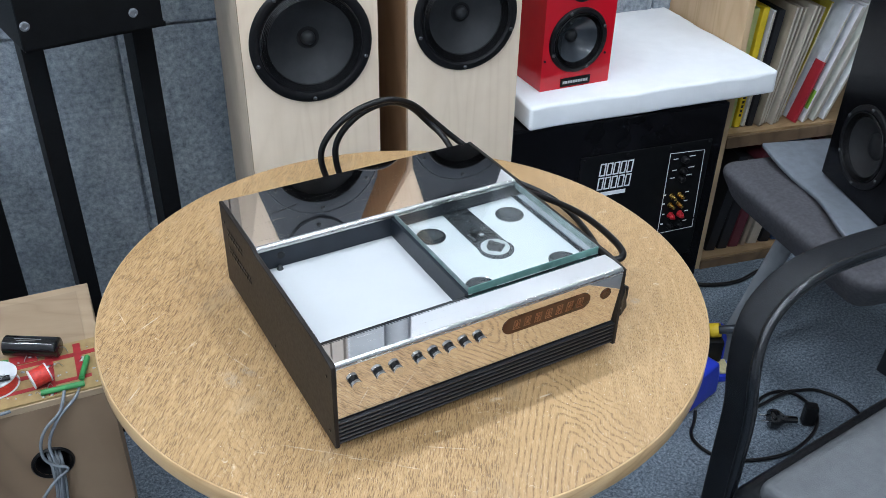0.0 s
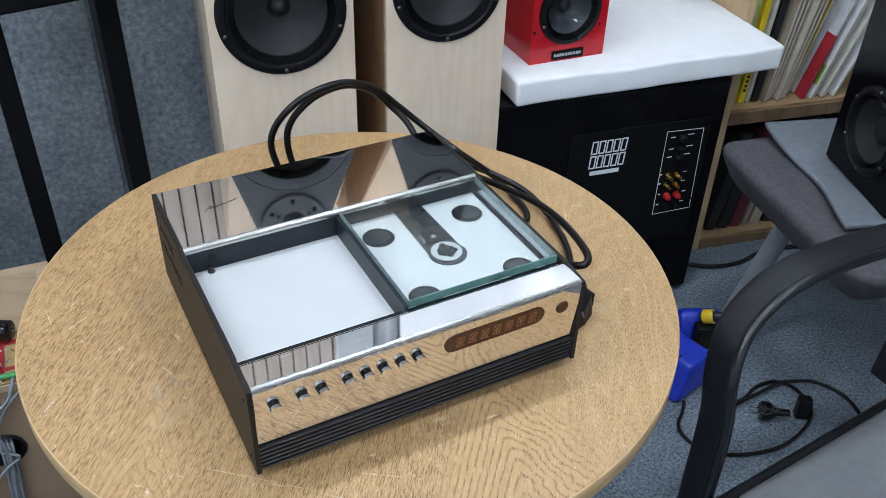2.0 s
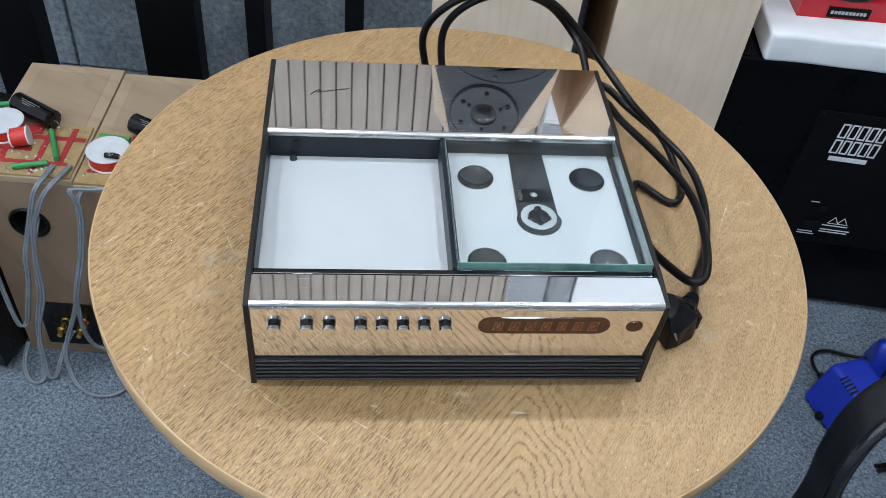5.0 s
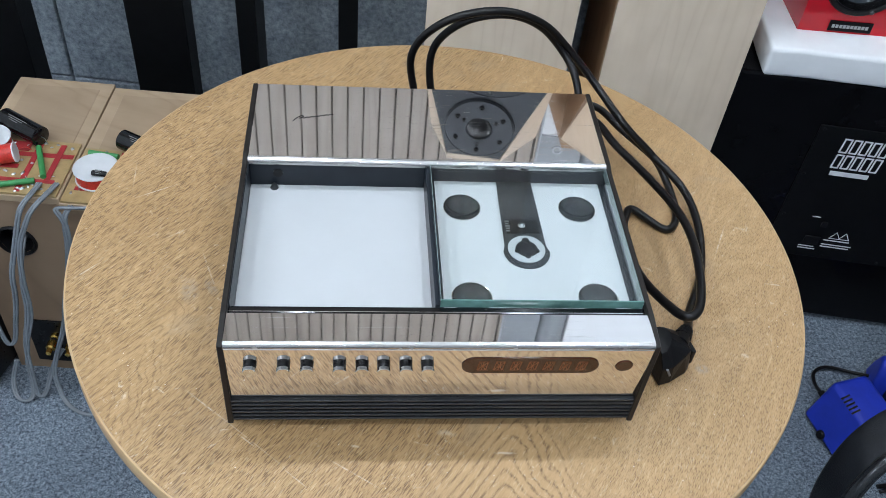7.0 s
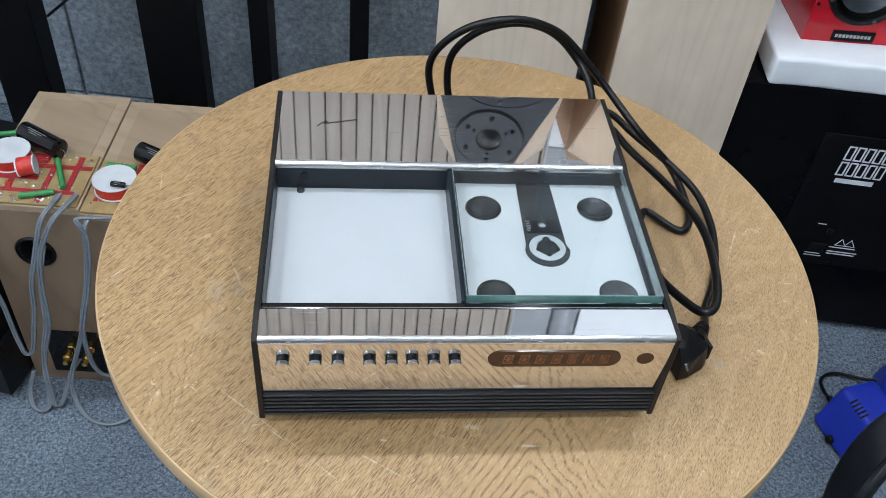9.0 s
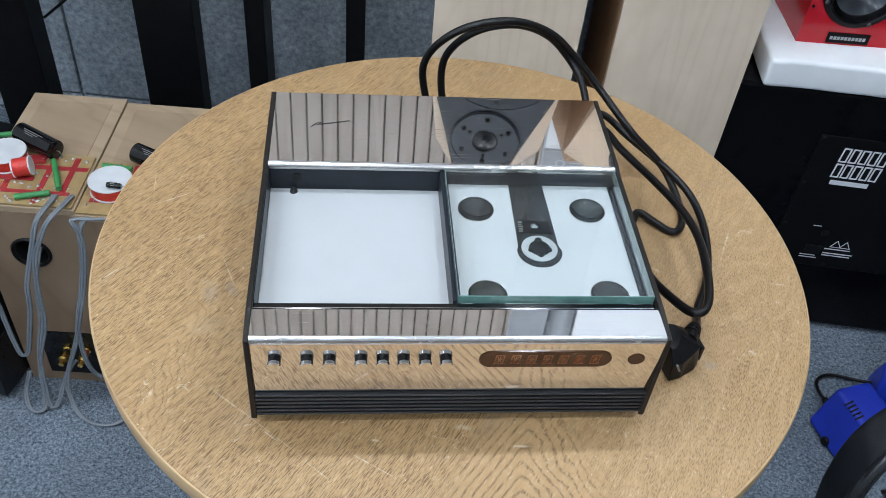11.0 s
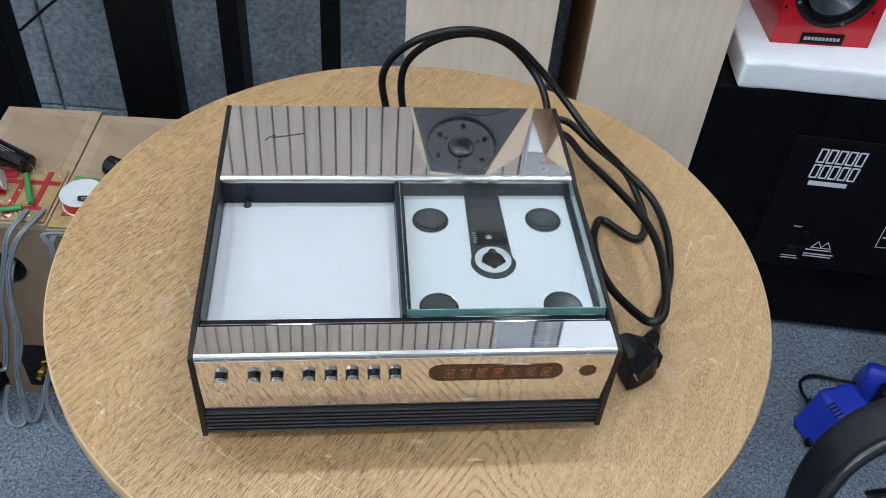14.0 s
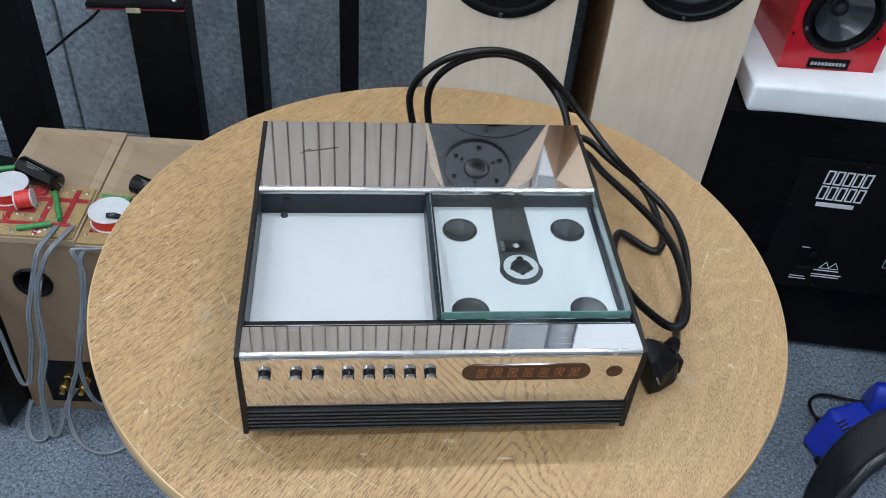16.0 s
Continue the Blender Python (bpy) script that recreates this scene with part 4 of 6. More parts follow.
# ---------------------------------------------------------------- mains cable and plug
cable = thing("power_cable", "black rubber mains cable looped over the player and table", "cable")
ZC = TZ + 0.0042
run_a = [(-0.0197, 0.3291, 0.7818), (-0.0035, 0.3779, 0.7957), (-0.0097, 0.3978, 0.8486), (0.0220, 0.3937, 0.8915), (0.0751, 0.3917, 0.9078), (0.1262, 0.4060, 0.8874), (0.1651, 0.4101, 0.8506), (0.1957, 0.3927, 0.8210), (0.2272, 0.3517, 0.7957), (0.2655, 0.3340, 0.7636), (0.2761, 0.2926, 0.7505), (0.2741, 0.2592, ZC), (0.2599, 0.2399, ZC), (0.2437, 0.2551, ZC), (0.2265, 0.2703, 0.7505), (0.2185, 0.2590, 0.7525), (0.2080, 0.2292, 0.7570), (0.2010, 0.1800, 0.7700), (0.2006, 0.1331, 0.7850), (0.2081, 0.0930, 0.7990), (0.2164, 0.0685, 0.8090), (0.2266, 0.0701, 0.8110), (0.2377, 0.0930, 0.8090), (0.2493, 0.1384, 0.8030), (0.2554, 0.1836, 0.7970), (0.2522, 0.2267, 0.7920), (0.2356, 0.2796, 0.7880), (0.2124, 0.3318, 0.7870), (0.1977, 0.3730, 0.7870), (0.1713, 0.3793, 0.7818), (0.1009, 0.3542, 0.7818)]
run_b = [(0.0506, 0.3291, 0.7818), (0.0186, 0.3779, 0.7957), (0.0118, 0.4009, 0.8486), (0.0383, 0.3978, 0.8874), (0.0813, 0.3958, 0.9017), (0.1221, 0.4060, 0.8854), (0.1528, 0.4101, 0.8547), (0.1691, 0.3896, 0.8343), (0.1727, 0.3620, 0.8077), (0.1508, 0.3348, 0.7879), (0.1015, 0.3367, 0.7696)]
run_c = [(0.1214, 0.3455, 0.7757), (0.1710, 0.3936, 0.7854), (0.2030, 0.3990, 0.7879), (0.2325, 0.3786, 0.7721), (0.2653, 0.3314, 0.7660), (0.2883, 0.2927, 0.7575), (0.2933, 0.2471, 0.7515), (0.2852, 0.1995, 0.7485), (0.2721, 0.1620, 0.7480), (0.2539, 0.1286, 0.7495), (0.2448, 0.1064, 0.7555), (0.2394, 0.0938, 0.7611)]
part("lead", tube(even_path(run_a), 0.0042, n=16, steps=1), RUBBER, cable, smooth=80)
part("lead", tube(even_path(run_b), 0.0042, n=16, steps=1), RUBBER, cable, smooth=80)
part("lead", tube(even_path(run_c), 0.0042, n=16, steps=1), RUBBER, cable, smooth=80)
# angled plug: flat facets, its round socket face towards the player
plug_m = pose(0.1987, 0.0638, 0.7445, 0, 0, 12)
bm = bmesh.new()
low = [(0.0, -0.0215, 0), (0.012, -0.0205, 0), (0.0305, -0.014, 0), (0.0365, -0.009, 0), (0.0365, 0.006, 0), (0.030, 0.0165, 0), (0.012, 0.0215, 0), (0.0, 0.0215, 0)]
mid_ = [(0.0, -0.0195, 0.021), (0.011, -0.019, 0.021), (0.0255, -0.012, 0.0235), (0.0335, -0.007, 0.0245), (0.0335, 0.005, 0.0255), (0.027, 0.0165, 0.0265), (0.012, 0.020, 0.028), (0.0, 0.020, 0.026)]
high = [(0.0, -0.010, 0.0325), (0.005, -0.0095, 0.033), (0.0105, -0.004, 0.0345), (0.015, 0.002, 0.0355), (0.016, 0.008, 0.0365), (0.0135, 0.0135, 0.037), (0.0085, 0.0155, 0.0375), (0.0, 0.0155, 0.0365)]
loops = [[bm.verts.new(plug_m @ Vector(p)) for p in ring] for ring in (low, mid_, high)]
for a, b in zip(loops, loops[1:]):
    for j in range(8):
        bm.faces.new((a[j], a[(j + 1) % 8], b[(j + 1) % 8], b[j]))
bm.faces.new(loops[0][::-1])
bm.faces.new(loops[-1])
plug = part("plug", bm, PLASTIC_BLACK, cable, "black angled mains plug", bevel=0.0013, segments=2)
part("grip_flange", box(0.0352, -0.0075, 0.004, 0.0392, 0.0045, 0.022, m=plug_m), PLASTIC_BLACK, plug, bevel=0.0012)
part("earth_clip", box(-0.001, -0.0012, -0.007, 0.001, 0.0012, 0.007, m=plug_m @ pose(0.006, -0.0206, 0.017, 8, -28, 0)), GREY_TUBE, plug, "small grey earth clip", bevel=0.0006)
part("strain_relief", tube([(0.2243, 0.0728, 0.7666), (0.2315, 0.0842, 0.7648), (0.2378, 0.0936, 0.7624)], lambda u: 0.0085 - 0.0028 * u, n=12, steps=5), PLASTIC_BLACK, plug, smooth=60)
for k in range(3):
    part("relief_ring", lathe([(0.005, -0.0012), (0.0082 - 0.0008 * k, -0.0012), (0.0082 - 0.0008 * k, 0.0012), (0.005, 0.0012)], Matrix.Translation((0.2305 + 0.0026 * k, 0.0829 + 0.0036 * k, 0.7650 - 0.0006 * k)) @ Vector((0.6, 0.8, -0.1)).to_track_quat("Z", "Y").to_matrix().to_4x4(), n=14), PLASTIC_BLACK, plug, smooth=60)

# ---------------------------------------------------------------- tower speakers


def driver(parent, m, r, label, cap=0.02, screws=8, shallow=1.0, cone=None, plate=None):
    """A cone driver in a round frame; m faces -y at the baffle."""
    f = m @ FACE
    rim = [(r * 0.77, 0.0042), (r * 0.80, 0.0050), (r * 0.955, 0.0050), (r * 0.962, 0.0030), (r * 0.975, 0.0030), (r * 0.982, 0.0046), (r, 0.0030), (r, 0.0)] if plate else [(r * 0.84, 0.004), (r * 0.88, 0.007), (r * 0.97, 0.006), (r, 0.003), (r, 0.0)]
    fr = part("driver_frame", lathe([(0.0, -0.03), (rim[0][0] - r * 0.02, -0.03)] + rim, f, n=64), plate or PLASTIC_BLACK, parent, label, smooth=40)
    k0 = 0.765 if plate else 0.825
    prof = [(r * (k0 + 0.01), 0.003)]
    for k in range(5):
        rr_, zz = r * (k0 - 0.026 * k), 0.003 - 0.0013 * k
        prof += [(rr_, zz), (rr_ - r * 0.005, zz + 0.0034), (rr_ - r * 0.013, zz + 0.0040), (rr_ - r * 0.021, zz)]
    part("surround", lathe(prof, f, n=64), SURROUND, fr, "glossy ridged rubber surround", smooth=40)
    part("cone", lathe([(r * (k0 - 0.12), -0.003), (r * 0.5, -0.016 * shallow), (r * 0.14, -0.032 * shallow), (0, -0.033 * shallow)], f, n=64), cone or CONE, fr, "black paper cone", smooth=50)
    part("dust_cap", lathe([(cap, -0.032 * shallow), (cap * 0.93, -0.024 * shallow), (cap * 0.62, -0.018 * shallow), (0, -0.016 * shallow)], f, n=32), CONE, fr, smooth=60)
    for k in range(screws):
        a = 2 * math.pi * k / screws - math.pi / 2 + (0.4 if screws == 4 else 0)
        part("screw", lathe([(0, 0.003), (0.0022, 0.0028), (0.0036, 0.0012), (0.0038, 0)], f @ pose((0.88 if plate else 0.93) * r * math.cos(a), (0.88 if plate else 0.93) * r * math.sin(a), 0.0050 if plate else 0.0062), n=12), DARK_STEEL, fr)
    return fr


def tower(m, w, zw, rw, zm, rm, base, nose, shaded_side=False):
    t = thing("tower_speaker", "tall birch plywood floor speaker with black round drivers", "speaker", m, group="tower speakers")
    d = 0.40
    h = w / 2
    part("cabinet", shell(-h, 0.0, 0.0, h, d, 1.0, [(0, zw, rw * 0.86)]), BIRCH, t)
    for sx in (-1, 1):
        for yy in (0.004, 0.0075, 0.0115):
            part("ply_layer", box(sx * h, yy, 0.002, sx * (h + 0.0003), yy + 0.0013, 0.998), PLY_EDGE, t, "thin brown plywood layer")
    # tapered head: wooden facets cut back on either side of a black baffle, under a top that rises to the rear
    bm = bmesh.new()
    cutz, topz = 1.19, 1.405
    rise = lambda y: topz + 0.564 * y
    for sx in (-1, 1):
        low_f, low_b = bm.verts.new((sx * h, 0, 1.001)), bm.verts.new((sx * h, d, 1.001))
        edge = 0 if sx < 0 else 1
        start, tip, deep, back = bm.verts.new((base[edge], 0, cutz)), bm.verts.new((nose[edge], 0, topz)), bm.verts.new((sx * h, 0.36, rise(0.36))), bm.verts.new((sx * h, d, rise(d)))
        bm.faces.new((low_f, low_b, back, deep, start))
        bm.faces.new((start, deep, tip))
        if sx < 0:
            left = (low_b, back, deep, tip)
    bm.faces.new((left[0], left[1], back, low_b))
    bm.faces.new((left[3], left[2], left[1], back, deep, tip))
    part("tapered_head", bm, BIRCH, t, "birch head with angled facets")
    part("black_baffle", pierced([(-h + 0.002, 1.002), (h - 0.002, 1.002), (base[1], cutz + 0.002), (nose[1], topz - 0.012), (nose[0], topz - 0.012), (base[0], cutz + 0.002)], -0.006, -0.0005, [(0, zm, rm * 0.86)]), BAFFLE, t, "black tapered driver baffle")
    part("top_rail", box(nose[0], -0.0055, topz - 0.0118, nose[1], 0.0, topz), BIRCH, t)
    # thin brown sheet: the shade between the towers, put into the side's colour
    if shaded_side:
        part("side_shade", prism([(0.014, 0.003), (d, 0.003), (d, rise(d) - 0.001), (0.36, rise(0.36) - 0.001), (0.014, cutz + 0.01)], -h - 0.0006, -h - 0.0001), BROWN_SIDE, t, "brown sheet standing for the shaded side")
    driver(t, pose(0, 0, zw), rw, "large black woofer", cap=0.0135, screws=5)
    driver(t, pose(0, -0.0065, zm), rm, "large black woofer", screws=6, plate=BAFFLE)
    f = pose(-0.0105, -0.0065, 1.326) @ FACE
    tw = part("tweeter", lathe([(0.0225, 0.0), (0.0245, 0.0036), (0.0608, 0.0036), (0.0611, 0.0008), (0.0624, 0.0008), (0.0627, 0.0030), (0.0640, 0.0026), (0.0644, 0)], f, n=56), BAFFLE, t, "round tweeter plate", smooth=30)
    part("dome", lathe([(0.0232, 0.0005), (0.0208, 0.0024), (0.0172, 0.0014), (0.0130, 0.0046), (0.0072, 0.0072), (0, 0.0080)], f, n=32), SURROUND, tw, smooth=60)
    for k in range(6):
        an = math.pi / 3 * k + math.pi / 2
        part("screw", lathe([(0, 0.0008), (0.0018, 0.0008), (0.0024, 0.0026), (0.0042, 0.0022), (0.0048, 0)], f @ pose(0.047 * math.cos(an), 0.047 * math.sin(an), 0.0036), n=14), PLASTIC_BLACK, tw)
    for k in range(3):
        an = 2 * math.pi / 3 * k + math.pi / 2
        part("grille_pin", cyl(0.0034, 0.003, 0.003, f @ pose(0.0335 * math.cos(an), 0.0335 * math.sin(an), 0.005), n=12), PLASTIC_BLACK, tw)
    return t


tower(pose(0.168, 0.8675, 0, 0, 0, -10), 0.246, 0.813, 0.1105, 1.137, 0.118, (-0.121, 0.114), (-0.064, 0.034))
tower(pose(0.4595, 0.8215, 0, 0, 0, -10), 0.226, 0.831, 0.1025, 1.119, 0.110, (-0.104, 0.098), (-0.043, 0.036), shaded_side=True)

# ---------------------------------------------------------------- subwoofer, foam slab and red speaker
SUBM = pose(0.744, 0.7805, 0, 0, 0, -10)
sub = thing("subwoofer", "large black subwoofer cabinet with rear amplifier panel", "speaker", SUBM)
part("cabinet", box(-0.172, 0.0, 0.012, 0.362, 0.48, 0.573), SUB_BLACK, sub, bevel=0.006)
for x in (-0.14, 0.33):
    for y in (0.04, 0.44):
        part("foot", cyl(0.02, 0.018, 0.0125, pose(x, y, 0.0065), n=16), RUBBER, sub)
amp = part("amplifier_panel", box(-0.004, -0.004, 0.178, 0.33, -0.0003, 0.488), BLACK_METAL, sub, "black amplifier panel with printed marks", bevel=0.001)
for x in (0.004, 0.112, 0.22, 0.322):
    for z in (0.185, 0.481):
        part("screw", lathe([(0, 0.0022), (0.0028, 0.0018), (0.0036, 0)], FACE @ pose(x, z, 0.0041), n=12), BLACK_METAL, amp)
for z in (0.28, 0.38):
    for x in (0.004, 0.322):
        part("screw", lathe([(0, 0.0022), (0.0028, 0.0018), (0.0036, 0)], FACE @ pose(x, z, 0.0041), n=12), BLACK_METAL, amp)
# printed maker's mark as plain bars
pm = pose(0, -0.0041, 0)
for r, z in ((0, 0.437), (1, 0.402)):
    for k in range(5):
        x = 0.046 + 0.0172 * k - 0.0012 * r
        bm = bmesh.new()
        stroke([(x, z), (x + 0.0118, z), (x + 0.0118 + 0.0016, z + 0.0285), (x + 0.0016, z + 0.0285), (x, z)], 0.0030, 0.0005, pm, bm)
        part("mark_block", bm, WHITE_INK, amp, "white printed hollow block")
part("mark_bar", box(0.048, -0.0005, 0.384, 0.118, 0, 0.394, m=pm), WHITE_INK, amp)
bm = bmesh.new()
stroke([(0.2235, 0.466), (0.3135, 0.463), (0.3215, 0.255), (0.2255, 0.252), (0.2235, 0.466)], 0.0014, 0.0004, pm, bm)
part("frame_line", bm, WHITE_INK, amp, "white printed frame line")
for x, z in ((0.262, 0.447), (0.264, 0.418), (0.262, 0.398)):
    part("knob", lathe([(0, 0.014), (0.006, 0.014), (0.0075, 0.011), (0.0085, 0)], FACE @ pose(x, z, 0.0041), n=16), PLASTIC_BLACK, amp, smooth=40)
    bm = box(x + 0.014, -0.0005, z + 0.004, x + 0.03, 0, z + 0.006, m=pm)
    box(x - 0.028, -0.0005, z + 0.002, x - 0.016, 0, z + 0.004, bm, pm)
    part("legend", bm, WHITE_INK, amp)
for x, z, mt, lab in ((0.247, 0.352, GOLD, "gold phono socket"), (0.269, 0.352, GOLD, "gold phono socket"), (0.247, 0.328, GOLD, "gold phono socket"), (0.269, 0.328, GOLD, "gold phono socket"), (0.252, 0.299, RED_PLASTIC, "red binding post"), (0.277, 0.299, RED_PLASTIC, "red binding post"), (0.252, 0.272, BLACK_METAL, "black binding post"), (0.277, 0.272, BLACK_METAL, "black binding post")):
    big = mt is not GOLD
    part("socket", lathe([(0, 0.018), (0.0035, 0.018), (0.004, 0.014), (0.0066 if big else 0.0052, 0.012), (0.0078 if big else 0.0062, 0.003), (0.0086 if big else 0.0074, 0)], FACE @ pose(x, z, 0.0041), n=16), mt, amp, lab, smooth=40)
    part("legend", box(x + 0.014, -0.0005, z + 0.004, x + 0.024, 0, z + 0.006, m=pm) if x > 0.26 else box(x - 0.022, -0.0005, z + 0.004, x - 0.016, 0, z + 0.007, m=pm), WHITE_INK, amp)
part("switch", box(0.08, -0.009, 0.262, 0.091, -0.0042, 0.273), PLASTIC_BLACK, amp, bevel=0.001)
part("inlet", box(0.062, -0.008, 0.214, 0.092, -0.0042, 0.234), PLASTIC_BLACK, amp, bevel=0.002)
for cx in (0.118, 0.136):
    bm = bmesh.new()
    stroke([(cx - 0.010, 0.233), (cx + 0.010, 0.233), (cx, 0.2495), (cx - 0.010, 0.233)], 0.0016, 0.0004, pm, bm)
    part("warning_triangle", bm, WHITE_INK, amp, "white printed triangle")
for z, w in ((0.226, 0.05), (0.215, 0.058), (0.209, 0.055)):
    part("print_line", box(0.099, -0.0005, z, 0.099 + w, 0, z + 0.0025, m=pm), WHITE_INK, amp, "white line of small print")
for z, w in ((0.281, 0.016), (0.205, 0.03), (0.199, 0.034)):
    part("print_line", box(0.058, -0.0005, z, 0.058 + w, 0, z + 0.0022, m=pm), WHITE_INK, amp, "white line of small print")

foam = thing("foam_slab", "thick white packing foam slab with rough edges on the subwoofer", "foam", pose(0.605, 0.796, 0.5745, 0, -0.4, -9.1))
bm = bmesh.new()
r = bmesh.ops.create_grid(bm, x_segments=28, y_segments=26, size=0.5)
for v in bm.verts:
    v.co = Vector(((v.co.x + 0.5) * 0.618, (v.co.y + 0.5) * 0.58, 0.0535))
ret = bmesh.ops.extrude_face_region(bm, geom=bm.faces[:])
low = [g for g in ret["geom"] if isinstance(g, bmesh.types.BMVert)]
for v in low:
    v.co.z = 0.0
for v in bm.verts:
    flat_at = Vector((v.co.x, v.co.y, 0.0))
    e = noise.noise_vector(flat_at * 11) * 0.004 + noise.noise_vector(v.co * 40) * 0.0008
    border = min(v.co.x, 0.618 - v.co.x, v.co.y, 0.58 - v.co.y) < 0.02
    if v.co.z > 0.01:
        v.co += e * (1.0 if border else 0.4)
    else:
        v.co += Vector((e.x, e.y, max(0, e.z)))
part("slab", bm, FOAM, foam, bevel=0.008, segments=3, smooth=70)

RED = pose(0.7505, 0.8435, 0.6295, 0, 0, -5)
red = thing("bookshelf_speaker", "small glossy red bookshelf speaker standing on white foam", "speaker", RED)
part("cabinet", shell(-0.085, 0, 0, 0.085, 0.21, 0.29, [(-0.003, 0.104, 0.059), (0, 0.215, 0.021)]), RED_GLOSS, red, "glossy red lacquered cabinet")
driver(red, pose(-0.003, -0.0005, 0.104), 0.069, "black mid-bass driver", cap=0.014, screws=4, cone=CONE_GLOSS)
part("port_frame", lathe([(0.018, -0.02), (0.022, 0.0), (0.026, 0.003), (0.03, 0.002), (0.032, 0)], pose(0, -0.0005, 0.215) @ FACE, n=32), PLASTIC_BLACK, red, "black tweeter surround", smooth=40)
for x in (-0.079, 0.068):
    part("grille_peg", cyl(0.0025, 0.0025, 0.002, FACE @ pose(x, 0.067, 0.001), n=10), BLACK_METAL, red)
pl = part("name_plate", box(-0.036, -0.002, 0.004, 0.037, -0.0002, 0.0225), BLACK_METAL, red, "black name plate with pale bars")
for k in range(10):
    part("name_bar", box(-0.031 + 0.0063 * k, -0.0026, 0.0102, -0.0263 + 0.0063 * k, -0.0021, 0.0162), GREY_INK, pl)

# ---------------------------------------------------------------- open speaker boxes with crossover boards


def xover_box(name_label, m, w, px, pz):
    t = thing("speaker_box", name_label, "speaker", m, group="speaker boxes")
    d, h = 0.30, 0.43
    part("carcass", shell(0, 0, 0.0, w, d, h - 0.012, [(px, pz, 0.0258)]), MDF, t, "raw brown board carcass")
    part("top_board", box(0.0, 0.0, h - 0.0118, w, d, h), MAPLE, t, "pale maple top board", bevel=0.0015)
    part("inset_panel", box(0.020, 0.130, h - 0.004, w - 0.020, d - 0.020, h + 0.0006), MAPLE_DARK, t, "darker inset top panel", bevel=0.0006, segments=1)
    part("port_tube", lathe([(0.0, -0.03), (0.0255, -0.03), (0.026, 0.0), (0.0295, 0.004), (0.0325, 0.001), (0.0325, 0.0)], pose(px, -0.0005, pz) @ FACE, n=40), PLASTIC_BLACK, t, "black round bass port", smooth=50)
    tp = part("terminal_plate", box(px - 0.035, -0.003, 0.026, px + 0.06, -0.0003, 0.137), BLACK_SATIN, t, "black terminal plate")
    for kx in (0.010, 0.043):
        for kz in (0.098,):
            bp = part("binding_post", lathe([(0, 0.040), (0.0045, 0.040), (0.0050, 0.030), (0.0085, 0.028), (0.0085, 0.016), (0.0055, 0.014), (0.0055, 0.008), (0.0085, 0.006), (0.0085, 0)], FACE @ pose(px + kx, kz, 0.003), n=14), GOLD, tp, "gold binding post", smooth=40)
            part("ring_mark", lathe([(0.0056, 0.0125), (0.0062, 0.0125), (0.0062, 0.0090), (0.0056, 0.0090), (0.0056, 0.0125)], FACE @ pose(px + kx, kz, 0.003), n=14), RED_PLASTIC if kx > 0.02 else PLASTIC_BLACK, bp)
    bd = part("crossover_board", box(0.002, 0.002, h + 0.0006, w - 0.004, 0.128, h + 0.004), COPPER_PCB, t, "tan crossover board with red tracks")
    zb = h + 0.0042
    for lift, bx in enumerate(((0.0, 0.088, w - 0.006, 0.098), (0.012, 0.028, w * 0.9, 0.036), (w * 0.56, 0.006, w * 0.63, 0.124), (w * 0.22, 0.03, w * 0.29, 0.090), (w * 0.78, 0.034, w * 0.85, 0.12), (0.008, 0.058, w * 0.5, 0.067), (w * 0.3, 0.1, w * 0.52, 0.122))):
        part("track", box(bx[0] + 0.0025, bx[1], zb - 0.0001, bx[2], bx[3], zb + 0.0004 + 0.00015 * lift), PCB_RED, bd, bevel=0.0001, segments=1)
    rnd = random.Random(len(bpy.data.objects))
    for k in range(44):
        x, y = rnd.uniform(0.008, w - 0.014), rnd.choice((0.010, 0.016, 0.022, 0.048, 0.075, 0.108, 0.118)) + rnd.uniform(-0.005, 0.005)
        sz = rnd.uniform(0.5, 1.15)
        bm = lathe([(0, 0.0024), (0.0012, 0.0019), (0.0026, 0.0007), (0.0034, 0)], pose(x, y, zb + 0.0003, 0, 0, rnd.uniform(0, 180)) @ Matrix.Diagonal((sz * rnd.uniform(0.7, 1.5), sz * 0.8, sz, 1)), n=9)
        part("solder_joint", bm, SOLDER, bd, smooth=60)
    for k in range(9):
        x, y = rnd.uniform(0.012, w - 0.04), rnd.uniform(0.012, 0.11)
        dx, dy = rnd.uniform(-0.008, 0.024), rnd.uniform(-0.014, 0.014)
        part("bare_wire", tube([(x, y, zb), (x + dx * 0.3, y + dy * 0.3, zb + 0.006), (x + dx * 0.7, y + dy * 0.8, zb + 0.007), (x + dx, y + dy, zb)], 0.0006, n=6, steps=4), SOLDER if k % 3 else COIL_RED, bd, smooth=60)
    return t, zb


def coil(parent, m, r, h):
    c = part("coil", lathe([(r * 0.42, 0.002), (r * 0.95, 0.002), (r * 0.96, h - 0.002), (r * 0.42, h - 0.002)], m, n=32), COIL_RED, parent, "red wire coil on white bobbin", smooth=40)
    for z in (0.0, h - 0.0022):
        part("bobbin_flange", lathe([(r * 0.3, 0), (r, 0), (r * 1.02, 0.0011), (r, 0.0022), (r * 0.3, 0.0022), (r * 0.3, 0)], m @ pose(0, 0, z), n=32), BOBBIN_WHITE, c, "white bobbin flange", smooth=40)
    part("bobbin_core", cyl(r * 0.3, r * 0.3, h, m @ pose(0, 0, h / 2), n=20), BOBBIN_WHITE, c, smooth=40)
    return c


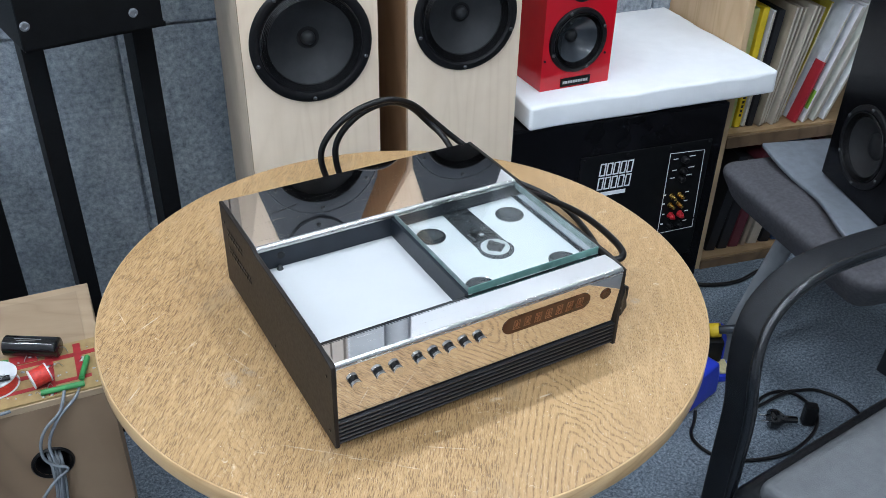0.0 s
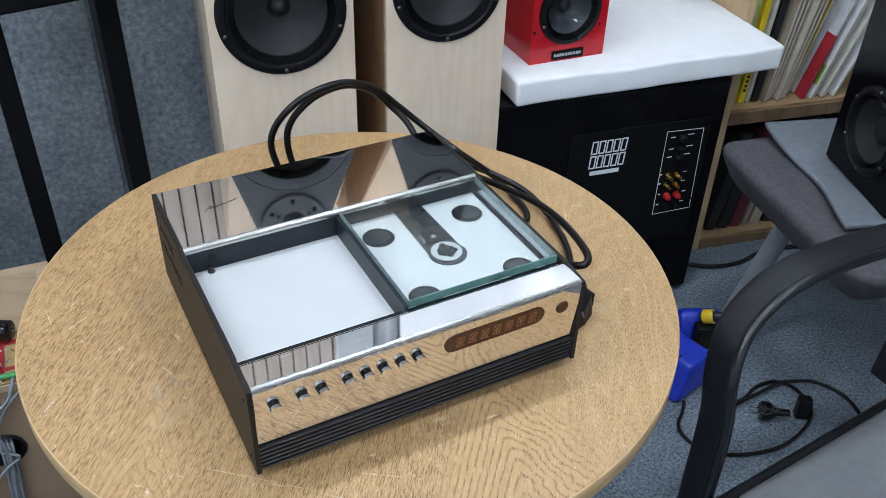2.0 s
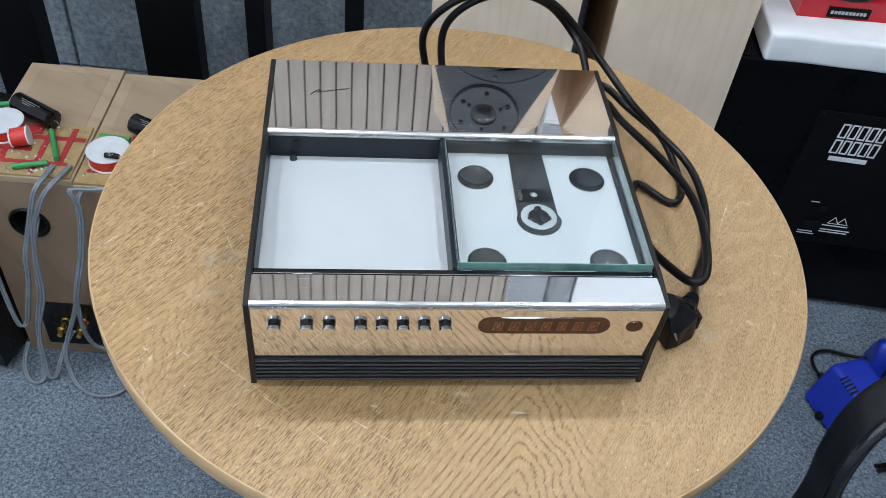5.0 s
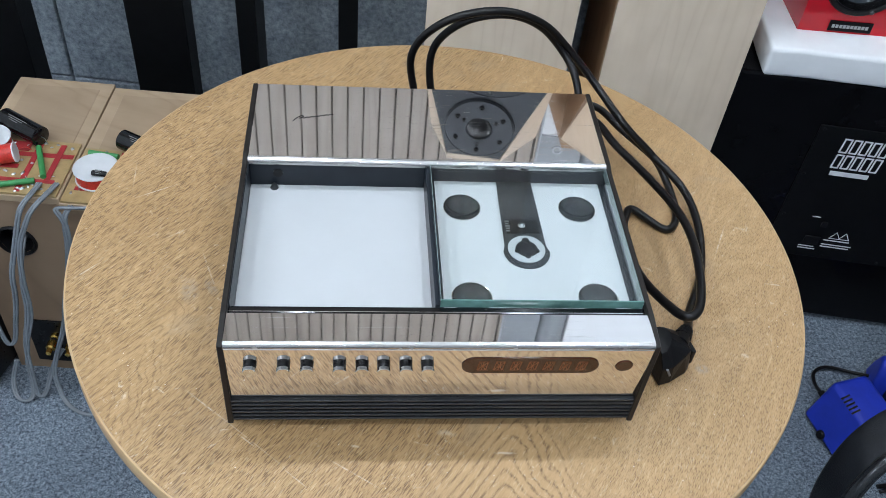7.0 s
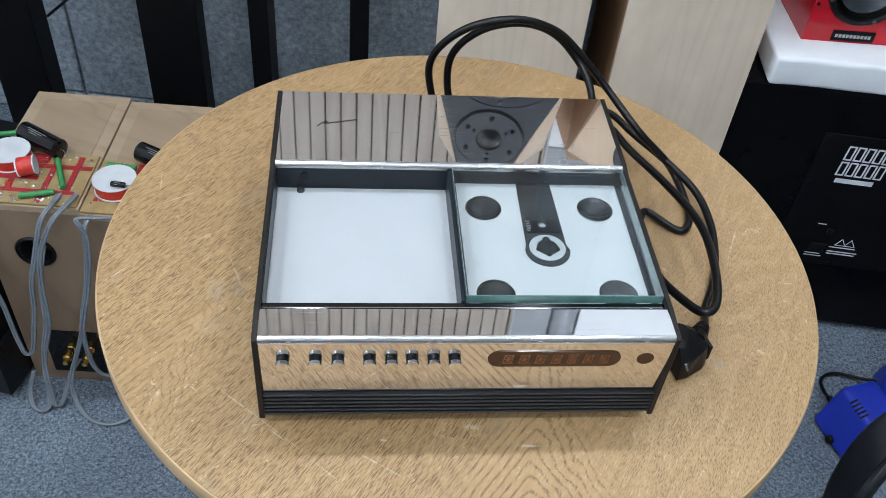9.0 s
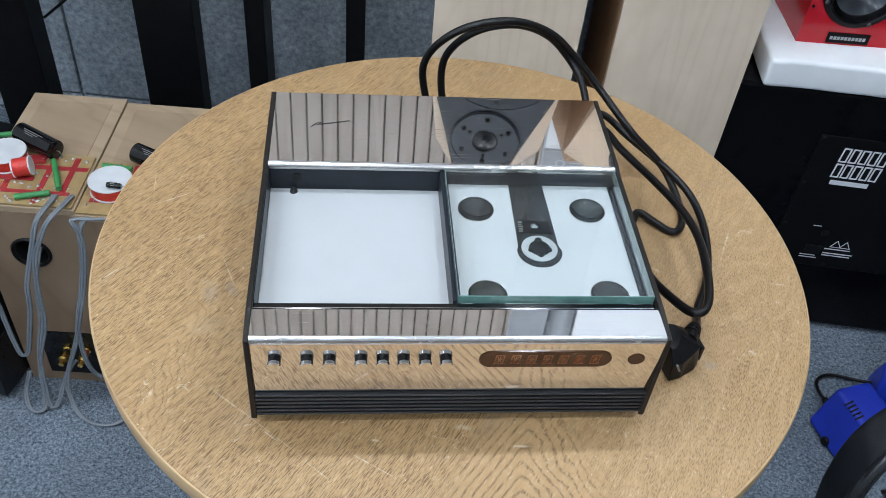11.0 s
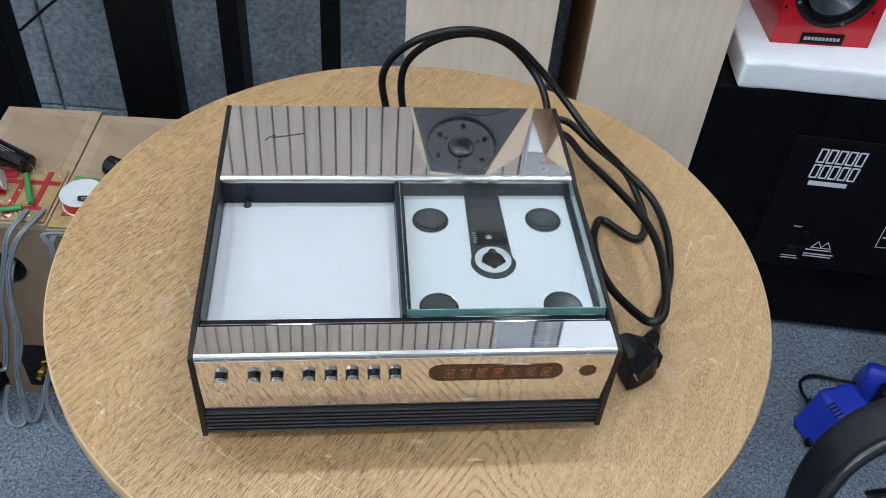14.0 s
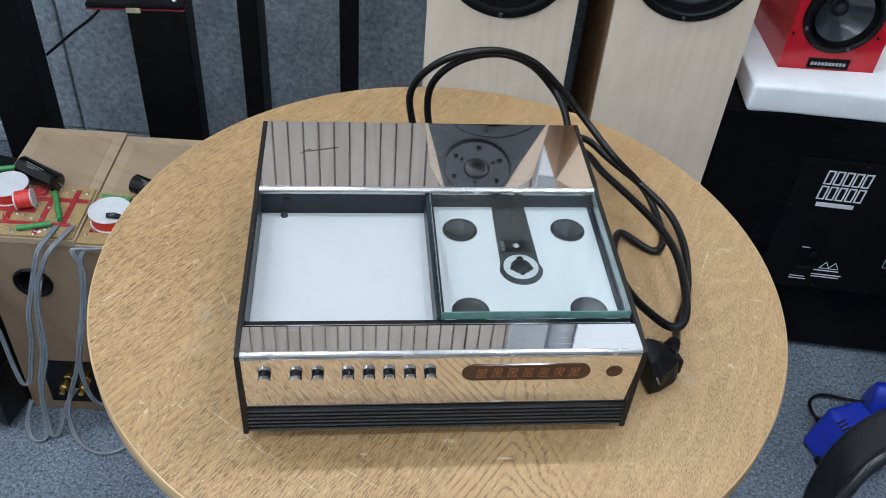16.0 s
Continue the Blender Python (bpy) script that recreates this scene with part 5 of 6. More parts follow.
def resistor(parent, a, b):
    part("resistor", tube([a, tuple((p + q) / 2 for p, q in zip(a, b)), b], 0.0046, n=10, steps=3), GREEN_RES, parent, "green ceramic resistor", smooth=60)


def capacitor(parent, a, b, r):
    va, vb = Vector(a), Vector(b)
    d = (vb - va)
    mm = Matrix.Translation(va) @ d.to_track_quat("Z", "Y").to_matrix().to_4x4()
    ln = d.length
    c = part("capacitor", lathe([(0, 0), (r * 0.85, 0), (r, 0.002), (r, ln - 0.002), (r * 0.85, ln), (0, ln)], mm, n=28), GLOSS_BLACK, parent, "large black film capacitor", smooth=40)
    bm = bmesh.new()
    for k in range(3):
        box(r * 0.985, -0.0040 + 0.0032 * k, ln * (0.22 + 0.05 * k), r + 0.0002, -0.0030 + 0.0032 * k, ln * (0.72 - 0.1 * k), bm, mm @ pose(0, 0, 0, 0, 0, 110))
    part("print_bars", bm, mat_plain("grey_print", (0.2, 0.2, 0.19), 0.4), c)
    part("wire", tube([vb, vb + d.normalized() * 0.008, vb + d.normalized() * 0.012 + Vector((0, 0, -0.01))], 0.0007, n=6, steps=4), SOLDER, c)


XR = pose(-0.509, 0.604, 0, 0, 0, -5)
XL = pose(-0.673, 0.628, 0, 0, 0, -5)
box_r, zb = xover_box("raw wooden speaker box with a crossover board and grey cables", XR, 0.198, 0.092, 0.305)
box_l, zb = xover_box("raw wooden speaker box topped by coils, capacitor and green resistors", XL, 0.1625, 0.075, 0.332)


def inside(m, *points):
    return [tuple(m.inverted() @ Vector(p)) for p in points]


def bobbin(parent, m, a, r, h, lying=None):
    at = inside(m, a)[0]
    coil(parent, pose(*at) if lying is None else pose(*at, *lying), r, h)


ZB = 0.4346
bobbin(box_l, XL, (-0.638, 0.726, ZB), 0.033, 0.022)
bobbin(box_l, XL, (-0.616, 0.690, ZB + 0.0155), 0.0155, 0.028, (0, 84, 14))
capacitor(box_l, *inside(XL, (-0.630, 0.783, ZB + 0.017), (-0.561, 0.735, ZB + 0.017)), 0.0165)
resistor(box_l, *inside(XL, (-0.565, 0.724, ZB + 0.005), (-0.541, 0.654, ZB + 0.005)))
resistor(box_l, *inside(XL, (-0.602, 0.634, ZB + 0.005), (-0.552, 0.645, ZB + 0.005)))
resistor(box_l, *inside(XL, (-0.680, 0.786, ZB + 0.005), (-0.636, 0.794, ZB + 0.005)))
bobbin(box_r, XR, (-0.462, 0.660, ZB), 0.033, 0.022)
bobbin(box_r, XR, (-0.414, 0.628, ZB + 0.0165), 0.0155, 0.028, (0, 84, 16))
capacitor(box_r, *inside(XR, (-0.437, 0.735, ZB + 0.017), (-0.362, 0.690, ZB + 0.017)), 0.0165)
capacitor(box_r, *inside(XR, (-0.462, 0.640, ZB + 0.027), (-0.440, 0.637, ZB + 0.027)), 0.0045)
resistor(box_r, *inside(XR, (-0.486, 0.714, ZB + 0.005), (-0.439, 0.705, ZB + 0.005)))
resistor(box_r, *inside(XR, (-0.327, 0.660, ZB + 0.005), (-0.345, 0.612, ZB + 0.005)))
resistor(box_r, *inside(XR, (-0.405, 0.606, ZB + 0.005), (-0.343, 0.598, ZB + 0.005)))

cabl = thing("speaker_cable", "grey twin speaker cable hanging from the crossover boards", "cable")


def twin(points, off=(0.0040, 0, 0.0)):
    bm = bmesh.new()
    path = even_path(points, 0.006, 3)
    tube(path, 0.0025, n=8, steps=1, bm=bm)
    tube([p + Vector(off) for p in path], 0.0025, n=8, steps=1, bm=bm)
    part("twin_lead", bm, GREY_CABLE, cabl, smooth=70)


# pair from the left board, hanging in front of the port
twin([(-0.545, 0.640, 0.4385), (-0.553, 0.606, 0.440), (-0.561, 0.588, 0.435), (-0.573, 0.583, 0.40), (-0.588, 0.580, 0.352), (-0.602, 0.575, 0.304), (-0.612, 0.576, 0.242), (-0.628, 0.578, 0.18), (-0.640, 0.578, 0.135), (-0.652, 0.576, 0.122), (-0.659, 0.580, 0.16), (-0.661, 0.582, 0.20), (-0.662, 0.582, 0.257), (-0.675, 0.585, 0.33)])
twin([(-0.520, 0.640, 0.4385), (-0.532, 0.606, 0.440), (-0.547, 0.588, 0.43), (-0.560, 0.583, 0.405), (-0.578, 0.580, 0.36), (-0.588, 0.575, 0.295), (-0.596, 0.575, 0.21), (-0.617, 0.573, 0.141), (-0.630, 0.570, 0.08), (-0.632, 0.564, 0.03), (-0.634, 0.548, 0.006), (-0.648, 0.543, 0.005), (-0.664, 0.556, 0.006), (-0.668, 0.575, 0.03), (-0.655, 0.586, 0.07)])
twin([(-0.588, 0.640, 0.338), (-0.586, 0.614, 0.340), (-0.584, 0.594, 0.336), (-0.589, 0.583, 0.31), (-0.594, 0.577, 0.27), (-0.600, 0.574, 0.215), (-0.622, 0.572, 0.13), (-0.628, 0.566, 0.05), (-0.624, 0.552, 0.006), (-0.612, 0.556, 0.012), (-0.600, 0.570, 0.045), (-0.588, 0.578, 0.075), (-0.570, 0.582, 0.105)])
# pair from the right board
twin([(-0.455, 0.588, 0.4375), (-0.486, 0.587, 0.4375), (-0.506, 0.586, 0.439), (-0.512, 0.583, 0.441), (-0.505, 0.581, 0.428), (-0.500, 0.580, 0.41), (-0.502, 0.578, 0.37), (-0.516, 0.576, 0.30), (-0.530, 0.570, 0.248), (-0.552, 0.570, 0.172), (-0.586, 0.568, 0.075), (-0.586, 0.556, 0.03), (-0.570, 0.535, 0.006), (-0.535, 0.515, 0.005), (-0.500, 0.520, 0.005), (-0.470, 0.545, 0.02), (-0.452, 0.575, 0.06)])
twin([(-0.488, 0.592, 0.4375), (-0.499, 0.582, 0.425), (-0.506, 0.579, 0.365), (-0.520, 0.577, 0.296), (-0.541, 0.571, 0.213), (-0.546, 0.570, 0.136), (-0.539, 0.570, 0.088), (-0.521, 0.570, 0.07), (-0.49, 0.575, 0.075), (-0.462, 0.583, 0.095)])

# single leads from the right board, drooping over its port
def lead(points):
    part("single_lead", tube(even_path(points, 0.006, 3), 0.0026, n=8, steps=1), GREY_CABLE, cabl, smooth=70)


lead([(-0.372, 0.602, 0.4372), (-0.378, 0.588, 0.432), (-0.388, 0.580, 0.412), (-0.413, 0.577, 0.394), (-0.427, 0.576, 0.364), (-0.427, 0.576, 0.333), (-0.413, 0.574, 0.316), (-0.395, 0.574, 0.302), (-0.418, 0.572, 0.291), (-0.447, 0.572, 0.257), (-0.475, 0.574, 0.20), (-0.49, 0.575, 0.11)])
lead([(-0.350, 0.600, 0.4372), (-0.360, 0.588, 0.426), (-0.387, 0.580, 0.409), (-0.407, 0.577, 0.382), (-0.416, 0.576, 0.355), (-0.414, 0.575, 0.332), (-0.410, 0.575, 0.311), (-0.413, 0.575, 0.28), (-0.419, 0.575, 0.241), (-0.43, 0.575, 0.15), (-0.436, 0.572, 0.06)])
for k in range(4):
    dx = 0.0054 * k
    lead([(-0.421 + dx, 0.625, 0.318), (-0.421 + dx, 0.600, 0.322), (-0.420 + dx, 0.586, 0.318), (-0.4205 + dx * 0.9, 0.581, 0.295), (-0.423 + dx * 0.9, 0.580, 0.262), (-0.427 + dx * 0.9, 0.579, 0.232), (-0.434 + dx, 0.578, 0.15), (-0.44 + dx, 0.574, 0.07)])

fb = thing("black_speaker", "black floor speaker cabinet on brass spikes", "speaker", pose(-0.697, 0.566, 0, 0, 0, -17))
part("cabinet", box(-0.24, 0.02, 0.145, -0.004, 0.30, 0.40), BLACK_METAL, fb, bevel=0.003)
part("plinth", prism([(0.0, 0.022), (0.30, 0.022), (0.30, 0.144), (0.02, 0.144), (0.0, 0.12)], -0.245, 0.0, "x"), BLACK_SATIN, fb, "satin black plinth", bevel=0.002)
for x, y in ((-0.02, 0.02), (-0.225, 0.02), (-0.02, 0.28), (-0.225, 0.28)):
    part("spike", lathe([(0, 0.0), (0.003, 0.006), (0.008, 0.012), (0.008, 0.022), (0, 0.022)], pose(x, y, 0), n=14), GOLD, fb, "brass spike foot", smooth=40)

# ---------------------------------------------------------------- speaker stands along the wall
stand = thing("speaker_stand", "black steel two-legged speaker stand by the wall", "stand")
for x0, x1, y0, y1 in ((-0.288, -0.252, 1.062, 1.205), (-0.1005, -0.064, 1.056, 1.155)):
    part("leg", box(x0, y0, 0.02, x1, y1, 0.845), BLACK_METAL, stand, bevel=0.0035)
part("top_plate", box(-0.125, -0.11, 0.845, 0.11, 0.12, 0.853, m=pose(-0.18, 1.07, 0, 0, 0, 8)), BLACK_METAL, stand)
part("base_plate", box(-0.16, -0.11, 0.0, 0.15, 0.12, 0.02, m=pose(-0.18, 1.07, 0, 0, 0, 8)), BLACK_METAL, stand, bevel=0.003)
amp_box = thing("black_speaker", "matt black speaker cabinet on the two-legged stand", "speaker", pose(-0.18, 1.07, 0.8535, 0, 0, 8))
part("cabinet", box(-0.132, -0.13, 0, 0.100, 0.13, 0.34), BLACK_METAL, amp_box, bevel=0.004)
for x, zz in ((-0.122, 0.041), (0.05, 0.031)):
    part("bolt", lathe([(0.0, 0.001), (0.0035, 0.001), (0.0042, 0.003), (0.0068, 0.0026), (0.008, 0.0)], pose(x, -0.1305, zz) @ FACE, n=20), GREY_TUBE, amp_box, "grey socket-head bolt", smooth=40)

col = thing("column_stand", "black column speaker stand with a red-edged top plate", "stand", pose(-0.4365, 1.10, 0, 0, 0, 0))
part("column", box(-0.053, -0.03, 0.02, 0.053, 0.05, 0.592), BLACK_METAL, col, bevel=0.003)
part("base_plate", box(-0.13, -0.13, 0, 0.13, 0.13, 0.02), BLACK_METAL, col, bevel=0.003)
tpz = 0.592
part("top_plate", box(-0.125, -0.032, tpz + 0.003, 0.052, 0.16, tpz + 0.012), BLACK_METAL, col, bevel=0.006)
part("red_underlay", box(-0.125, -0.032, tpz, 0.052, 0.16, tpz + 0.0028), EDGE_RED, col, "thin red edge layer", bevel=0.001)
for x, y in ((-0.104, -0.012), (0.033, -0.012), (-0.104, 0.13), (0.033, 0.13)):
    part("bolt", lathe([(0, 0.003), (0.005, 0.003), (0.006, 0.001), (0.006, 0)], pose(x, y, tpz + 0.0121), n=16), CHROME, col)
part("label", box(-0.052, -0.0355, tpz - 0.003, -0.026, -0.0325, tpz + 0.006), mat_plain("paper_tag", (0.45, 0.38, 0.25), 0.7), col, "small tan paper tag")
far = thing("column_stand", "plain black column stand beside the felt wall", "stand", pose(-0.748, 1.15, 0, 0, 0, 0))
part("column", box(-0.047, -0.03, 0.02, 0.047, 0.05, 0.8), BLACK_METAL, far, bevel=0.003)
part("base_plate", box(-0.14, -0.13, 0, 0.14, 0.13, 0.02), BLACK_METAL, far, bevel=0.003)
part("top_plate", box(-0.13, -0.12, 0.801, 0.13, 0.12, 0.812), BLACK_METAL, far, bevel=0.003)
wl = thing("wall_cable", "thin black cable running along the felt wall", "cable")
part("lead", tube([(-0.70, 1.2, 0.42), (-0.64, 1.2, 0.47), (-0.58, 1.2, 0.52), (-0.52, 1.2, 0.60)], 0.003, n=8), RUBBER, wl, smooth=60)

# ---------------------------------------------------------------- bookcase with records and magazines
SH = pose(1.25, 0.835, 0, 0, 0, -12)
shelf = thing("bookcase", "wooden bookcase with records and magazines leaning inside", "bookcase", SH)
part("side_board", box(-0.018, 0, 0, 0, 0.46, 1.9), SIDE_BOARD, shelf, "tan side board", bevel=0.001)
part("side_board", box(1.1, 0, 0, 1.118, 0.46, 1.9), SHELF_WOOD, shelf)
part("back_board", box(0, 0.452, 0, 1.1, 0.46, 1.9), LIP_WOOD, shelf)
for z in (0.02, 0.395, 0.79, 1.2, 1.88):
    part("shelf_board", box(0.0002, 0.004, z - 0.02, 1.0998, 0.451, z + 0.012), SHELF_WOOD, shelf, bevel=0.0015)
    part("lip", box(0.0002, -0.004, z - 0.026, 1.0998, 0.0038, z + 0.006), LIP_WOOD, shelf, bevel=0.0015)
rnd = random.Random(5)


def sleeve(c, k=[0]):
    k[0] += 1
    return mat_plain("printed_cover_%d" % k[0], c, 0.45, vary=0.16, scale=24)


C_TAN = [sleeve(c) for c in ((0.36, 0.30, 0.22), (0.44, 0.38, 0.30), (0.30, 0.25, 0.19), (0.5, 0.45, 0.37), (0.40, 0.35, 0.28))]
C_WHITE = [sleeve(c) for c in ((0.66, 0.66, 0.68), (0.6, 0.62, 0.66), (0.7, 0.7, 0.7), (0.56, 0.56, 0.5))]
C_RED, C_GREEN, C_YELLOW, C_OLIVE, C_LIME, C_DARK, C_MAROON, C_BLUE = [sleeve(c) for c in ((0.36, 0.02, 0.03), (0.22, 0.42, 0.05), (0.72, 0.52, 0.02), (0.45, 0.37, 0.04), (0.42, 0.45, 0.16), (0.012, 0.012, 0.014), (0.12, 0.02, 0.03), (0.05, 0.09, 0.2))]


def standing_book(name, label, x, th, tilt, hgt, cover, y=0.03, z=0.4095, group="books on the shelf"):
    b = thing(name, label, "book", SH @ pose(x, y, z, 0, tilt, 0), group=group)
    part("cover", box(0, 0, 0, th, 0.235, hgt), cover, b, bevel=0.0008, segments=1)
    part("page_block", box(th * 0.2, -0.0007, 0.003, th * 0.8, 0.1, hgt - 0.003), cover if th > 0.012 else C_TAN[3], b)
    return b


bk = standing_book("magazine", "pale green magazine standing on the shelf", 0.008, 0.020, 2, 0.31, C_LIME)
bk = standing_book("magazine", "bright yellow magazine standing on the shelf", 0.036, 0.017, 2.5, 0.31, C_YELLOW)
bm = bmesh.new()
for k in range(5):
    box(0.005, -0.0012, 0.03 + 0.012 * k, 0.012, -0.0008, 0.037 + 0.012 * k, bm)
part("spine_print", bm, C_DARK, bk, "dark unreadable spine print")
bk = standing_book("magazine", "black and white magazine with a worn cover", 0.060, 0.008, 3.5, 0.30, C_WHITE[0])
part("cover_picture", box(-0.0006, 0.02, 0.02, -0.0002, 0.2, 0.12), C_MAROON, bk)
bk = standing_book("magazine", "thick black magazine standing on the shelf", 0.0735, 0.018, 4, 0.30, C_DARK)
for k in range(6):
    standing_book("record_sleeve", "tan worn record sleeve leaning in a row", 0.101 + 0.0125 * k, 0.0075, 6 + 1.0 * k, 0.31 - 0.004 * (k % 3), C_TAN[k % 5], 0.02 + 0.006 * (k % 3))
standing_book("record_sleeve", "olive yellow record sleeve leaning among others", 0.186, 0.006, 13.5, 0.31, C_OLIVE, 0.05)
bk = standing_book("record_sleeve", "white record sleeve with a red spine band", 0.206, 0.007, 16, 0.315, C_WHITE[1], 0.018)
part("red_band", box(-0.0008, -0.0012, 0.0, 0.0078, 0.03, 0.165), C_RED, bk, "red spine band")
for k in range(8):
    bk = standing_book("record_sleeve", "white record sleeve leaning in a row", 0.228 + 0.0105 * k, 0.0052, 17 + 0.4 * k, 0.312 - 0.003 * (k % 2), C_WHITE[k % 4], 0.012 + 0.007 * (k % 3))
    if k == 0:
        part("green_sticker", box(-0.0007, 0.004, 0.035, -0.0002, 0.06, 0.085), C_GREEN, bk, "green sticker")
low = ((0.03, 0.03, C_DARK, 0.29), (0.068, 0.03, C_DARK, 0.27), (0.104, 0.03, C_MAROON, 0.30), (0.142, 0.014, C_TAN[2], 0.2), (0.165, 0.03, C_TAN[1], 0.25), (0.205, 0.03, C_DARK, 0.28), (0.245, 0.03, C_BLUE, 0.3), (0.285, 0.03, C_MAROON, 0.3), (0.325, 0.03, C_TAN[0], 0.3))
for x, th, cv, hgt in low:
    standing_book("book", "dark book standing on the low shelf", x, th, 9, hgt, cv, 0.03, 0.0345, "books on the low shelf")

# ---------------------------------------------------------------- far chair with a speaker on its seat
CH2 = pose(1.235, 0.385, 0, 0, 0, -13)
chair2 = thing("office_chair", "grey fabric office chair used as a stand", "chair", CH2)
bm = box(-0.25, -0.27, 0.335, 0.24, 0.27, 0.452)
for v in bm.verts:
    if v.co.z < 0.4:
        v.co.x += 0.06 if v.co.x < 0 else -0.03
        v.co.y += 0.07 if v.co.y < 0 else -0.03
part("seat", bm, GREY_FABRIC, chair2, "thick rounded grey fabric seat", bevel=0.056, segments=8, smooth=60)
part("seat_pan", box(-0.06, -0.10, 0.312, 0.2, 0.2, 0.334), PLASTIC_BLACK, chair2, bevel=0.006)
lev = part("height_lever", box(-0.11, -0.10, 0.318, 0.0, -0.055, 0.328), GREY_TUBE, chair2, "grey metal adjusting lever", bevel=0.004)
for x, y in ((0.17, -0.15), (0.19, 0.19)):
    part("leg", tube([(x, y, 0.318), (x * 1.12, y * 1.12, 0.17), (x * 1.3, y * 1.3, 0.01)], 0.016, n=12, steps=4), GREY_TUBE, chair2, smooth=60)
inv2 = CH2.inverted()
part("leg", tube([inv2 @ Vector(p) for p in ((1.018, 0.522, 0.006), (1.07, 0.509, 0.17), (1.122, 0.495, 0.34))], 0.025, n=10, steps=3, flat=0.4, up=(0.3, 1, 0)), GREY_TUBE, chair2, "flat grey metal leg", smooth=50)
mat_cloth = thing("folded_mat", "folded grey vinyl mat lying on the chair seat", "mat")
bm = bmesh.new()
bmesh.ops.create_grid(bm, x_segments=20, y_segments=30, size=0.5)
near_l, near_r, far_l, far_r = Vector((1.022, 0.305, 0.458)), Vector((1.20, 0.245, 0.458)), Vector((1.172, 0.665, 0.458)), Vector((1.40, 0.60, 0.458))
for v in bm.verts:
    u, w = v.co.x + 0.5, v.co.y + 0.5
    p = (near_l.lerp(near_r, u)).lerp(far_l.lerp(far_r, u), w)
    bow = (1 - u) * math.sin(math.pi * w)
    v.co = p + Vector((0.020 * bow * math.sin(w * 5.2 - 0.6), 0, 0.004 + 0.006 * math.sin(w * 9) * (1 - u) + 0.010 * (1 - u) * max(0, w - 0.6)))
rt = bmesh.ops.extrude_face_region(bm, geom=bm.faces[:])
for g in rt["geom"]:
    if isinstance(g, bmesh.types.BMVert):
        g.co.z += 0.010
part("sheet", bm, MAT_GREY, mat_cloth, bevel=0.003, segments=2, smooth=60)
spk = thing("black_speaker", "black speaker with a round woofer standing on the grey chair", "speaker", pose(1.142, 0.397, 0.4765, 0, 0, -112))
part("cabinet", shell(-0.118, 0, 0, 0.118, 0.2, 0.42, [(0, 0.117, 0.074)]), SUB_BLACK, spk)
driver(spk, pose(0, -0.0005, 0.117), 0.085, "black round woofer", cap=0.03, screws=6)

# ---------------------------------------------------------------- near armchair
chair = thing("office_armchair", "office armchair with black loop arms and pale grey seat", "chair", pose(0, 0, 0))
arm = [(0.425, 0.0, 0.03), (0.422, 0.0, 0.25), (0.418, 0.0, 0.42), (0.418, 0.002, 0.535), (0.413, 0.008, 0.60), (0.424, 0.02, 0.645), (0.447, 0.031, 0.672), (0.475, 0.035, 0.694), (0.506, 0.035, 0.711), (0.56, 0.035, 0.721), (0.655, 0.035, 0.719), (0.775, 0.035, 0.706), (0.835, 0.035, 0.67), (0.85, 0.035, 0.56), (0.835, 0.035, 0.40)]
part("arm", strap(arm, 0.05, 0.016), ARM_PLASTIC, chair, "worn black moulded loop arm", smooth=60)
bead = [(x - 0.003, y - 0.0195, z + 0.002) for x, y, z in arm]
part("arm_bead", tube(even_path(bead, 0.01), 0.0075, n=12, steps=1), ARM_GLOSS, chair, "rolled glossy arm edge", smooth=60)
part("arm", strap([(x, -0.54, z) for x, y, z in arm], 0.046, 0.016), ARM_PLASTIC, chair, smooth=60)
SEAT_M = pose(0.425, -0.052, 0, 0, 0, 4)
part("seat", box(0, -0.46, 0.405, 0.47, 0, 0.45, m=SEAT_M), LIGHT_GREY_CLOTH, chair, "pale grey padded seat", bevel=0.018, segments=5, smooth=50)
part("seat_shell", box(-0.02, -0.48, 0.37, 0.49, 0.026, 0.425, m=SEAT_M), ARM_PLASTIC, chair, "black seat shell", bevel=0.02, segments=3, smooth=50)
part("backrest", box(0.90, -0.5, 0.56, 0.95, -0.04, 1.0), LIGHT_GREY_CLOTH, chair, bevel=0.02, segments=4, smooth=50)
part("back_bar", box(0.905, -0.31, 0.40, 0.94, -0.23, 0.6), ARM_PLASTIC, chair)
for y in (-0.54,):
    part("foot_bar", tube([(0.46, y, 0.02), (0.6, y, 0.02), (0.86, y, 0.02)], 0.02, n=12, steps=3), ARM_PLASTIC, chair, smooth=60)
    part("rear_leg", tube([(0.835, y, 0.41), (0.835, y, 0.25), (0.85, y, 0.02)], 0.02, n=12, steps=3), ARM_PLASTIC, chair, smooth=60)
for y0, y1 in ((-0.54, -0.50),):
    part("bracket", box(0.74, y0, 0.375, 0.83, y1, 0.40), ARM_PLASTIC, chair)

# ---------------------------------------------------------------- tools and cable on the floor
ST = pose(0.806, 0.460, 0, 0, 0, 12)  # local -x is the broad sloping side
st = thing("soldering_station", "blue plastic soldering station on the carpet", "tool", ST)
body = part("housing", prism([(0.0, 0.004), (0.005, 0.022), (0.026, 0.098), (0.098, 0.102), (0.112, 0.06), (0.115, 0.004)], -0.052, 0.052, "y"), BLUE_PLASTIC, st, "blue plastic housing", bevel=0.011, segments=5, smooth=60)
for k in range(5):
    part("vent_slot", box(-0.0085, -0.0016, -0.0008, 0.0085, 0.0016, 0.0008, m=pose(0.0295, 0.016 - 0.0082 * k, 0.0972, 0, -32, 0)), BLACK_SATIN, body)
